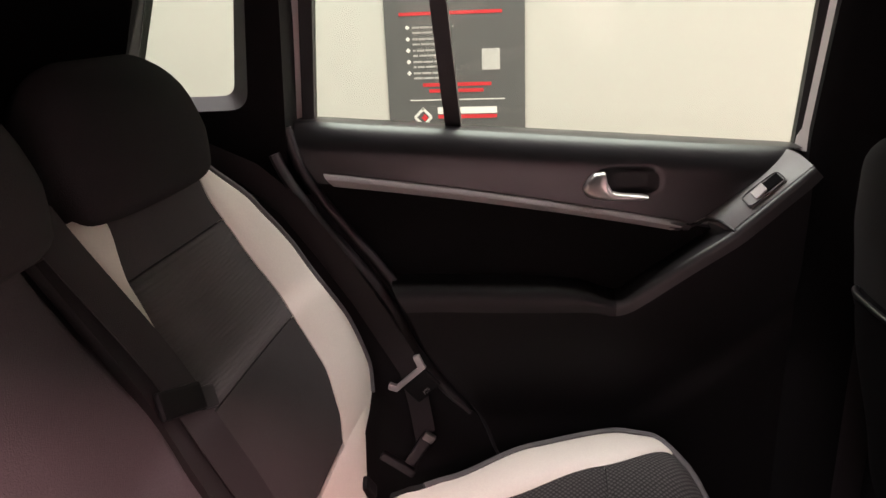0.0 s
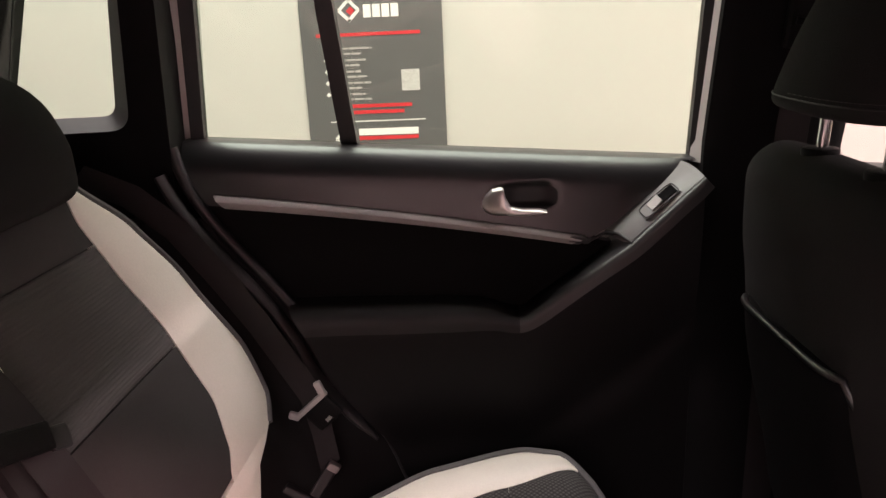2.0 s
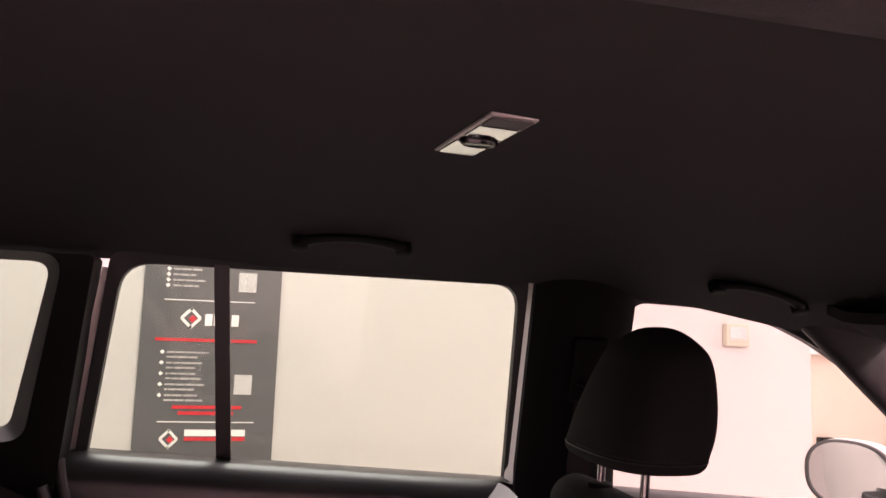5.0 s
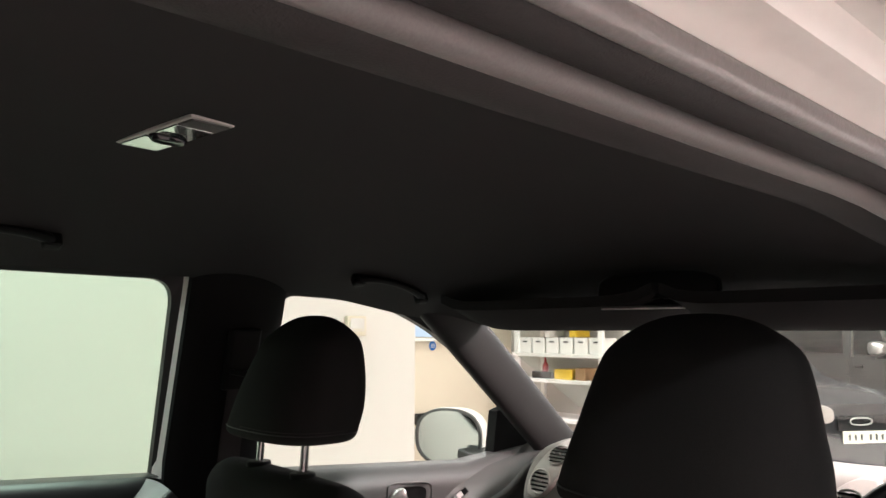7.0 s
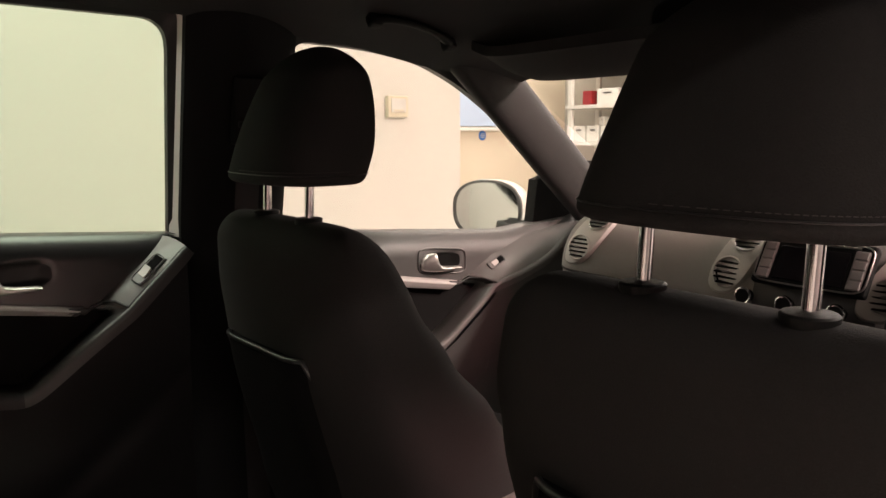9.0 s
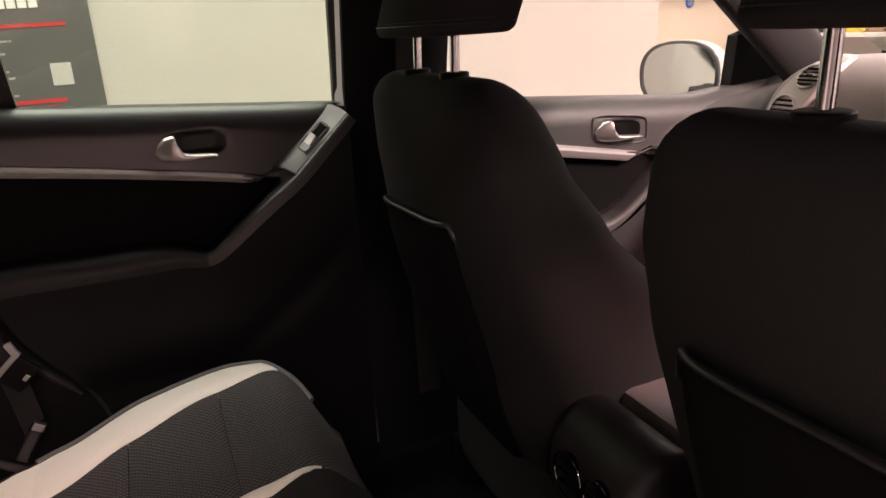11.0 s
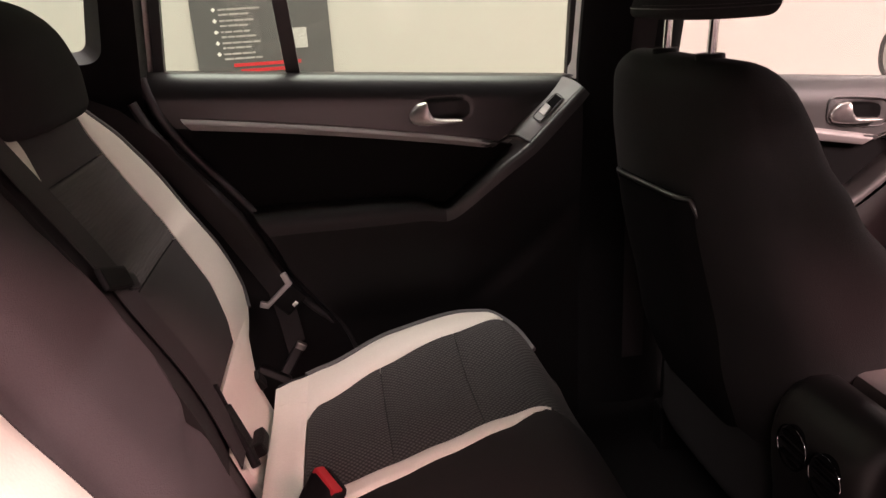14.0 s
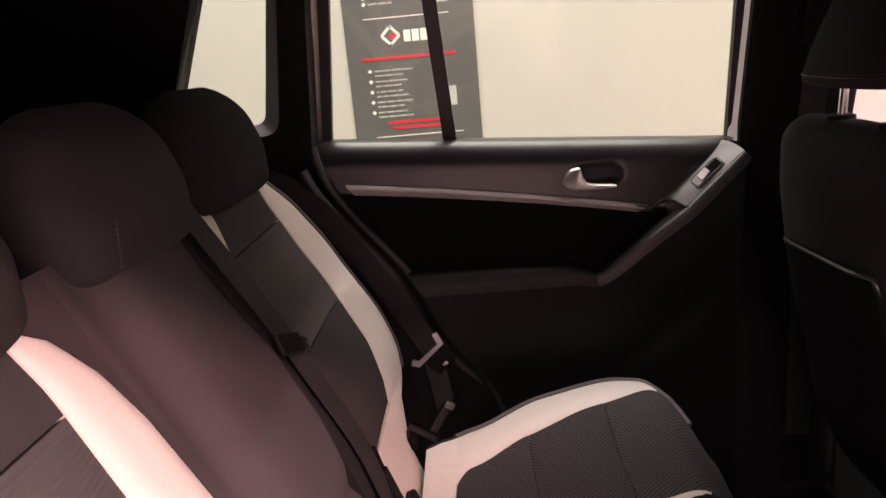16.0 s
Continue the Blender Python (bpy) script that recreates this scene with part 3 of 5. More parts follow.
front_door = far_door("door_2", "closed front car door, trim colour lightened as lit", dict(
    face=lambda x: 0.690, belt=lambda x: max(1.130 - 0.081 * x, 1.0166 + 0.07 * (x - 1.4)), strip=lambda x: 0.9200 - 0.185 * (x - 1.152), back=lambda z: 0.765, front=1.72, proud=lambda x: 0.050,
    ridge=[(0.765, 0.800, 0.02), (0.92, 0.792, 0.02), (1.04, 0.785, 0.018), (1.105, 0.780, 0.012), (1.140, 0.790, 0.010), (1.168, 0.806, 0.010), (1.207, 0.835, 0.010), (1.245, 0.863, 0.010), (1.275, 0.886, 0.010), (1.305, 0.906, 0.010), (1.390, 0.926, 0.010), (1.481, 0.957, 0.010), (1.578, 1.018, 0.010), (1.70, 1.050, 0.010)],
    joint=9, pod=[(1.250, 0.922), (1.324, 0.966), (1.455, 1.003), (1.623, 1.026), (1.74, 1.034)],
    strip_ends=(0.80, 1.212), handle=(1.106, 0.970, 0.108), surround=True, strip_h=1.5, switch=(0.20, 0.34, 0.75), upper=LITDOORTRIM, lower=LITLOWTRIM, arm=LITFRONTPOD, pull=LITFRONTPOD, split=0.30, cup=CLOTHTRIM, cup_dz=-0.002, lever=1.0, pod_material=LITFRONTPOD))

# windows of the far side
W_OUT = [(-0.226, 1.118), (-0.172, 1.488), (0.582, 1.486), (0.588, 1.052)]
W_IN = [(-0.207, 1.137), (-0.156, 1.471), (0.568, 1.468), (0.576, 1.072)]
out, inn = rounded(W_OUT, [0.01, 0.02, 0.02, 0.01]), rounded(W_IN, [0.006, 0.05, 0.05, 0.006])
part("window_frame", ring_frame("frame", out, inn, pillar_y, 0.03, RUBBER, 0.012), rear_door, "black rubber window seal")
part("window_pane", pane("pane", rounded(W_IN, [0.006, 0.05, 0.05, 0.006]), lambda x, z: pillar_y(x, z) + 0.022, 0.004, REARGLASS), rear_door, "lightly tinted glass").visible_shadow = False
part("window_bar", sheet("bar", lambda u, v: (lerp(0.012, 0.038, v) - 0.020 * u, pillar_y(0, lerp(1.10, 1.475, u)) + 0.008, lerp(1.10, 1.475, u)), 8, 3, (0, 0.02, 0), RUBBER), rear_door, "black glass divider bar")
part("door_frame_edge", sheet("edge", lambda u, v: (lerp(0.577, 0.592, v) + 0.002 * u, pillar_y(0.57, lerp(1.07, 1.50, u)) - 0.022 + 0.030 * (1 - v), lerp(1.07, 1.50, u)), 12, 4, (0, 0.02, 0), PAINT), rear_door, "white painted door frame edge")
part("door_frame_edge", sheet("edge", lambda u, v: (lerp(-0.246, -0.222, v) + 0.062 * (0.1 + 0.9 * u) ** 1.05, pillar_y(-0.2, lerp(1.138, 1.46, u)) - 0.004 + 0.040 * v, lerp(1.138, 1.46, u)), 12, 4, (0, 0.02, 0), PAINT), rear_door, "white painted door frame edge")

F_IN = [(0.800, 1.030), (0.798, 1.446), (0.975, 1.440), (1.115, 1.420), (1.235, 1.375), (1.370, 1.303), (1.585, 1.143), (1.585, 0.985)]
F_OUT = [(0.775, 1.018), (0.772, 1.468), (0.982, 1.462), (1.128, 1.443), (1.252, 1.395), (1.390, 1.322), (1.612, 1.156), (1.612, 0.972)]
fo, fi = rounded(F_OUT, [0.01, 0.05, 0.06, 0.05, 0.05, 0.05, 0.01, 0.01]), rounded(F_IN, [0.006, 0.045, 0.06, 0.05, 0.05, 0.05, 0.006, 0.006])
front_y = lambda x, z: pillar_y(x, z) - 0.02
part("window_frame", ring_frame("frame", fo, fi, front_y, 0.03, RUBBER, 0.010), front_door, "black rubber window seal")
part("window_pane", pane("pane", fi, lambda x, z: front_y(x, z) + 0.018, 0.004, CLEARGLASS), front_door, "clear side glass").visible_shadow = False

# pillars
pillar = part("b_pillar", sheet("b_pillar", lambda u, v: (lerp(0.588, 0.80, v), pillar_y(0.6, lerp(0.28, 1.50, u)) - 0.030 - 0.035 * math.sin(math.pi * v) ** 0.7, lerp(0.28, 1.50, u)), 24, 14, (0, 0.05, 0), PILLARBLACK))
tagged(pillar, "black plastic trim of the middle pillar", "car pillar", kind="structure")
Q_OUT = [(-1.00, 1.02), (-0.95, 1.475), (-0.186, 1.475), (-0.246, 1.02)]
Q_IN = [(-0.482, 1.190), (-0.366, 1.462), (-0.256, 1.462), (-0.317, 1.190)]
Q_MID = [(-0.498, 1.168), (-0.358, 1.475), (-0.230, 1.475), (-0.288, 1.170)]
trim_y = lambda x, z: pillar_y(x, z) - 0.050
pillar = part("c_pillar", ring_frame("c_pillar", rounded(Q_OUT, 0.01), rounded(Q_MID, [0.03, 0.03, 0.04, 0.03]), trim_y, 0.06, PLASTIC))
tagged(pillar, "black plastic trim of the rear pillar", "car pillar", kind="structure")
quarter = thing("window_3", "fixed rear quarter window with a grey bevelled frame", "window", kind="structure")
part("window_frame", ring_frame("frame", rounded(Q_MID, [0.03, 0.03, 0.04, 0.03]), rounded(Q_IN, [0.02, 0.02, 0.03, 0.02]), trim_y, 0.03, GREYTRIM, 0.03), quarter, "grey bevelled window surround")
part("window_pane", pane("pane", rounded(Q_IN, [0.02, 0.02, 0.03, 0.02]), lambda x, z: trim_y(x, z) + 0.032, 0.004, REARGLASS), quarter, "lightly tinted glass").visible_shadow = False
pillar = part("side_trim", sheet("side_trim", lambda u, v: (lerp(-1.0, rear_cut(lerp(0.36, 1.03, u)) - 0.012, v), side_y(-0.1) - 0.010 - 0.030 * bump_at(v, 0.88, 0.06) - 0.010 * bump_at(v, 0.62, 0.10), lerp(0.36, 1.03, u)), 30, 48, (0, 0.05, 0), PLASTIC))
tagged(pillar, "black plastic wheel arch trim beside the rear seat", "car trim", kind="structure")
ridge_strip = part("sill_trim", tube("sill_trim", [(rear_cut(z) - 0.030 + 0.010 * step(0.70, 0.64, z), side_y(0) - 0.030, z) for z in np.linspace(0.645, 1.10, 30)], lambda t: 0.014 * min(1.0, 0.4 + 8 * t), PILLARTRIM, 14, 0.6))
tagged(ridge_strip, "dark grey rounded trim along the door opening", "car trim", kind="structure")
seal = part("door_seal", tube("door_seal", [(rear_cut(z) - 0.004, side_y(0) - 0.016, z) for z in np.linspace(0.42, 1.14, 24)], 0.009, RUBBER))
tagged(seal, "black rubber door seal", "door seal", kind="structure")

jamb = part("door_jamb", sheet("door_jamb", lambda u, v: (lerp(-0.34, rear_cut(lerp(0.90, 1.13, u)) + 0.03, v), side_y(-0.2) + 0.050, lerp(0.90, 1.13, u)), 6, 6, (0, 0.01, 0), PLASTIC))
tagged(jamb, "black jamb between the door and rear pillar", "car trim", kind="structure")

# the car's painted flank, as its mirror shows it
flank = part("car_flank", sheet("car_flank", lambda u, v: (lerp(-1.05, 1.56, u), 0.800 + 0.075 * math.sin(math.pi * min(1, 0.12 + 0.80 * (1 - v))) ** 0.7, lerp(0.32, 1.050 - 0.075 * u, v)), 30, 24, (0, -0.012, 0), PAINT))
tagged(flank, "white painted outer side of the car doors", "car body", kind="structure")

# A-pillar and windscreen
def slab_between(name, a, b, width, depth, material, n=14):
    """A rounded bar from a to b, width across y or x, depth inwards."""
    a, b = Vector(a), Vector(b)
    d = (b - a).normalized()
    s = d.cross(Vector((0, 1, 0))).normalized()
    t = s.cross(d)
    rings = [[lerp(a, b, k / n) + s * p + t * q for p, q in oval(20, width / 2, depth / 2, 2.4)] for k in range(n + 1)]
    return loft(name, rings, material)


pillar = part("a_pillar", slab_between("a_pillar", (1.19, 0.642, 1.47), (1.76, 0.675, 1.00), 0.135, 0.06, SCREENTRIM))
tagged(pillar, "grey grained trim of the windscreen pillar", "car pillar", kind="structure")
pillar = part("a_pillar", slab_between("a_pillar", (1.30, -0.60, 1.395), (1.75, -0.62, 1.03), 0.085, 0.06, SCREENTRIM))
tagged(pillar, "grey grained trim of the windscreen pillar", "car pillar", kind="structure")
screen = part("window_4", sheet("windscreen", lambda u, v: (lerp(1.36, 1.98, u) + 0.06 * (1 - (2 * v - 1) ** 2), lerp(-0.62, 0.66, v), lerp(1.40, 1.04, u)), 8, 14, (0.003, 0, 0.004), SCREENGLASS))
tagged(screen, "clear car windscreen", "windscreen", kind="structure")
screen.visible_shadow = False

# plain unseen panels closing the car behind and beside the camera, blocking light
def closing(name, fn, back, label, category):
    ob = part(name, sheet(name, fn, 10, 10, back, PLASTIC))
    tagged(ob, label, category, kind="structure")


closing("tailgate_trim", lambda u, v: (-1.0 + 0.10 * u, lerp(-0.64, 0.66, v), lerp(0.30, 1.50, u)), (-0.04, 0, 0), "plain black inner face of the tailgate", "tailgate")
closing("load_cover", lambda u, v: (lerp(-0.98, -0.33, u), lerp(-0.64, 0.66, v), 1.02), (0, 0, -0.02), "black load cover behind the rear bench", "load cover")
closing("rear_quarter", lambda u, v: (lerp(-1.0, -0.36 + 0.02 * v, u), -0.64 + 0.07 * v, lerp(0.30, 1.48, v)), (0, -0.04, 0), "plain black trim of the rear quarter", "car trim")
closing("near_front_door", lambda u, v: (lerp(0.66, 1.75, u), -0.68, lerp(0.30, 1.06, v)), (0, -0.05, 0), "plain black trim of the closed front door", "car door")
closing("near_b_pillar", lambda u, v: (lerp(0.66, 0.80, u), -0.66 + 0.08 * v, lerp(0.30, 1.48, v)), (0, -0.05, 0), "plain black trim of the middle pillar", "car pillar")
closing("bulkhead", lambda u, v: (1.93, lerp(-0.68, 0.74, u), lerp(0.30, 1.04, v)), (0.04, 0, 0), "black bulkhead under the windscreen", "bulkhead")

# near side: roof rail with its rubber seal and the painted frame above it
def rail(name, y, z, r, material, label, category, flat=1.0):
    ob = part(name, tube(name, [(x, y, z + roof_edge(x) - 1.472) for x in np.linspace(-0.9, 1.25, 40)], r, material, 14, flat))
    tagged(ob, label, category, kind="structure")


rail("headliner_lip", -0.524, 1.4735, 0.022, LIP, "dark cloth lip along the headliner edge", "headliner edge", 0.5)
rail("roof_edge_roll", -0.549, 1.470, 0.0085, ROLL, "grey cloth-covered edge of the headliner", "headliner edge")
rail("door_seal", -0.572, 1.477, 0.015, LIP, "soft dark rubber seal round the open door frame", "door seal", 0.7)
rail("door_seal", -0.592, 1.475, 0.0075, SEALGREY, "thin grey rubber lip of the door frame", "door seal")
rim = part("roof_frame", sheet("roof_frame", lambda u, v: (lerp(-0.95, 1.3, u), curve([(0, -0.590), (0.5, -0.648), (1, -0.745)], v), 1.478 + roof_edge(lerp(-0.95, 1.3, u)) - 1.472 + 0.006 * step(0.05, 0.22, v) + 0.012 * step(0.30, 0.36, v) - 0.008 * step(0.44, 0.56, v) + 0.12 * step(0.62, 1.15, v)), 40, 34, (0, 0, 0.03), PAINT))
tagged(rim, "white painted door frame under the roof", "car body", kind="structure")
plug = part("rubber_plug", disc("rubber_plug", 0.008, 0.006, RUBBER, pose(0.225, -0.634, 1.491, 180)))
tagged(plug, "small round black rubber plug in the door frame", "rubber plug")


# ---------------------------------------------------------------- seats
def rounded_column(name, z0, z1, section, bottom_r, top_r, material, steps=14, n=32, power=2.6, dome=False):
    """A body that stands from z0 to z1 with soft ends, or a domed top; section(t) gives x, y, half depth and half width."""
    rings = []
    def ring(z, inset, scale=1.0):
        x, y, d, w = section((z - z0) / (z1 - z0))
        d, w = d * scale, w * scale
        rings.append([(x + p, y + q, z) for p, q in oval(n, max(0.004, d - inset), max(0.004, w - inset), power)])
    for k in range(6):
        a = k / 6 * math.pi / 2
        ring(z0 + bottom_r * (1 - math.cos(a)), bottom_r * (1 - math.sin(a)))
    for k in range(steps + 1):
        ring(lerp(z0 + bottom_r, z1 - top_r, k / steps), 0)
    for k in range(1, 13 if dome else 7):
        a = k / (12.4 if dome else 6) * math.pi / 2
        if dome:
            ring(z1 - top_r + top_r * math.sin(a), 0, math.cos(a) ** 0.8)
        else:
            ring(z1 - top_r + top_r * math.sin(a), top_r * (1 - math.cos(a)))
    return loft(name, rings, material)


def stitches(owner, points, count, out, size=0.0004):
    """A row of short pale thread stitches along points."""
    pts = [Vector(p) for p in points]
    verts, faces = [], []
    out = Vector(out)
    for k in range(count):
        ends = []
        for t in ((k + 0.2) / count, (k + 0.8) / count):
            f = t * (len(pts) - 1)
            i = min(int(f), len(pts) - 2)
            ends.append(pts[i].lerp(pts[i + 1], f - i))
        d = (ends[1] - ends[0]).normalized()
        side = d.cross(out).normalized() * size
        up = out.normalized() * size
        b = len(verts)
        for e in ends:
            verts += [e + side + up, e - side + up, e - side - up * 2, e + side - up * 2]
        faces += [(b, b + 1, b + 5, b + 4), (b + 1, b + 2, b + 6, b + 5), (b + 2, b + 3, b + 7, b + 6), (b + 3, b, b + 4, b + 7), (b, b + 3, b + 2, b + 1), (b + 4, b + 5, b + 6, b + 7)]
    part("stitching", mesh("stitching", verts, faces, THREAD, False), owner, "pale thread stitching")


def front_seat(y, x, label, top, crown, slim):
    seat = thing("front_seat_unit", label, "car seat", "front seats")

    def rear_x(z):
        return x + curve([(0.45, 0.100), (0.70, 0.020), (0.94, -0.032), (1.142, -0.047)], z)

    def back(t):
        z = 0.45 + (top - 0.45) * t
        nose = x + curve([(0.45, 0.40), (0.72, 0.36), (0.85, 0.255), (0.95, 0.165), (1.03, 0.105), (1.144, 0.062)], z)
        half_w = curve([(0.45, 0.240), (0.80, 0.262), (1.00, 0.256), (1.144, 0.210)], z)
        return ((rear_x(z) + nose) / 2, y, (nose - rear_x(z)) / 2, half_w)
    part("backrest", rounded_column("backrest", 0.45, top, back, 0.04, 0.050, CLOTH_BACK, 30, 56, 3.4), seat)

    def pocket(u, v):
        z = lerp(0.944, 0.50, u)
        e = abs(2 * v - 1)
        return (rear_x(z) - 0.004 - 0.016 * math.sin(math.pi * min(1, 0.12 + u)) ** 0.6 * (1 - e ** 6) + 0.016 * e ** 7, y + lerp(-0.128, 0.165, v), z + (0.012 * (1 - v) - 0.030 * step(0.90, 1.0, e)) * (1 - u))
    # Pocket colour also holds the shade on the lower seat back.
    part("map_pocket", sheet("map_pocket", pocket, 24, 40, (0.03, 0, 0), POCKET), seat, "black seat back pocket, shade deepened in its colour")
    part("pocket_rim", tube("pocket_rim", [Vector(pocket(0, k / 40)) + Vector((-0.001, 0, 0)) for k in range(41)], 0.0042, SOFT, 10), seat, "black pocket rim")

    def head(t):
        rear, nose, w = spline([(-0.058, 0.098, 0.132), (-0.045, 0.116, 0.129), (-0.026, 0.122, 0.120), (-0.001, 0.117, 0.108), (0.030, 0.098, 0.088)], t)
        return (x + (rear + nose) / 2, y, (nose - rear) / 2, lerp(w, w * slim, min(1.0, 2.5 * t)))
    part("headrest", rounded_column("headrest", 1.196, crown, head, 0.012, 0.046, SHADEHEAD, 22, 64, 2.8, True), seat)

    def hem(z, grow, count):
        hx, hy, d, w = head((z - 1.196) / (crown - 1.196))
        return [(hx + (d + grow) * a, hy + (w + grow) * b, z) for a, b in oval(count, 1, 1, 2.8)]
    ring = hem(1.2105, 0.0006, 56)
    part("headrest_seam", tube("headrest_seam", ring + ring[:1], 0.0009, RUBBER, 6), seat, "dark seam")
    stitches(seat, hem(1.2150, 0.0010, 64)[31:50], 34, (-1, 0, 0), 0.0003)
    for s in (-0.070, 0.070):
        part("post", tube("post", [(x + 0.006, y + s, 1.12), (x + 0.010, y + s, 1.205)], 0.0065, CHROME), seat, "chrome headrest post")
        part("collar", disc("collar", 0.020, 0.014, PLASTIC, pose(x + 0.006, y + s, top + 0.0055)), seat, "black plastic post collar")

    def base(t):
        return (x + 0.33, y, 0.27, 0.25)
    part("cushion", rounded_column("cushion", 0.42, 0.66, base, 0.03, 0.05, CLOTH_BACK, 6, 40, 4), seat)
    for s in (-0.20, 0.20):
        part("rail", block("rail", (0.44, 0.04, 0.11), PLASTIC, pose(x + 0.30, y + s, 0.375), 0.006), seat, "black seat rail")
    return seat


front_seat(0.343, 0.607, "dark grey cloth front passenger seat with map pocket", 1.144, 1.393, 1.0)
front_seat(-0.352, 0.632, "dark grey cloth driver's seat with map pocket", 1.137, 1.385, 0.945)

# rear bench
BITE, UP, OUT = Vector((-0.04, 0, 0.60)), Vector((-0.404, 0, 0.915)), Vector((0.915, 0, 0.404))


def back_lift(y, h):
    """How far the backrest's cover stands out."""
    a = abs(y)
    bolster = 0.010 * bump_at(a, 0.53, 0.09) * step(0.0, 0.2, h) * step(0.62, 0.45, h)
    return bolster + 0.012 * bump_at(a, 0, 0.12) + 0.012 * math.sin(math.pi * min(1, max(0, h / 0.62))) + 0.010 * bump_at(h, 0.22, 0.10)


def on_back(y, h, lift=0.0):
    return BITE + Vector((0, y, 0)) + UP * h + OUT * (back_lift(y, h) + lift - 0.020 * step(-0.12, 0.2, y))


def outer_edge(h):
    return curve([(0.0, 0.41), (0.06, 0.41), (0.128, 0.475), (0.145, 0.54), (0.185, 0.578), (0.27, 0.590), (0.40, 0.560), (0.50, 0.520), (0.59, 0.462)], h)


def panel_edge(h):
    return curve([(0.15, 0.400), (0.19, 0.428), (0.255, 0.450), (0.367, 0.454), (0.459, 0.438), (0.53, 0.434), (0.59, 0.452)], h)


def inner_edge(h):
    return curve([(0.0, 0.138), (0.30, 0.156), (0.374, 0.162), (0.45, 0.166), (0.501, 0.176), (0.546, 0.196), (0.572, 0.226), (0.59, 0.240)], h)


def inner_far(h):
    return curve([(0.0, 0.240), (0.30, 0.240), (0.44, 0.236), (0.52, 0.233), (0.565, 0.238), (0.59, 0.241)], h)


def quilt(name, lo, hi, h0, h1, s, lift, material, nu=26, nv=14, puff=0.006, fn=on_back):
    """A padded panel between two edges lo(h) and hi(h)."""
    def f(u, v):
        h = lerp(h0, h1, u)
        e = (1 - (2 * v - 1) ** 4) * (1 - (2 * u - 1) ** 8)
        return fn(s * lerp(lo(h), hi(h), v), h, lift + puff * e)
    return sheet(name, f, nu, nv, -OUT * 0.012, material)


def side_seat(s, label):
    seat = thing("rear_bench_unit", label, "car seat", "rear bench seats")
    inner = inner_far if s < 0 else (lambda h: curve([(0.40, 0.186), (0.50, 0.198), (0.56, 0.226), (0.60, 0.240)], h))
    core = lambda u, v: on_back(s * lerp(0.140 if s < 0 else 0.165, outer_edge(lerp(0, 0.60, u)) + 0.028 * step(0, 0.3, u), v), lerp(0, 0.60, u), -0.012 - 0.05 * step(0.93, 1.0, v))
    part("backrest", sheet("backrest", core, 30, 30, -OUT * 0.10, LITCLOTH if s < 0 else CLOTH), seat)
    part("back_panel_top", quilt("back_panel_top", inner, panel_edge, 0.502, 0.592, s, 0.002, CLOTH, 8), seat)
    part("back_panel", quilt("back_panel", inner, panel_edge, 0.338, 0.500, s, 0.002, RIBS), seat, "fine-ribbed charcoal cloth")
    part("back_panel_low", quilt("back_panel_low", inner, panel_edge, 0.155, 0.336, s, 0.002, CLOTH), seat)
    part("outer_band", quilt("outer_band", panel_edge, outer_edge, 0.150, 0.590, s, 0.004, WHITE, 50, 10), seat, "pale cream leatherette side band")
    part("inner_band", quilt("inner_band", inner_edge if s < 0 else (lambda h: min(inner(h) - 0.001, 0.168)), inner, 0.02 if s < 0 else 0.42, 0.580, s, 0.004, WHITE, 40, 8), seat, "pale cream leatherette side band")
    part("lower_band", quilt("lower_band", inner, outer_edge, 0.0, 0.150, s, 0.004, WHITE, 12, 12), seat, "pale cream leatherette lower band")
    part("piping", tube("piping", [on_back(s * (outer_edge(h) + 0.005), h, 0.002) for h in np.linspace(0.15, 0.59, 40)], 0.0065, PIPING, 8), seat, "grey piping")
    return seat


def rear_headrest(seat, y, width):
    def head(t):
        return (-0.290 - 0.030 * t, y, curve([(0, 0.050), (0.4, 0.058), (1, 0.046)], t), curve([(0, width * 0.95), (0.4, width), (1, width * 0.84)], t))
    # The far headrest takes the darker copy, as less light reaches it.
    part("headrest", rounded_column("headrest", 1.115, 1.272, head, 0.022, 0.055, SHADEHEAD if y > 0.2 else LITHEAD, 10, 44, 3.0), seat)
    if abs(y) < 0.1:
        stitches(seat, [(-0.2325 - 0.003 * k / 8, y - width * 0.90 + 0.012 * k / 8, lerp(1.136, 1.175, k / 8)) for k in range(9)], 9, (1, 0, 0))


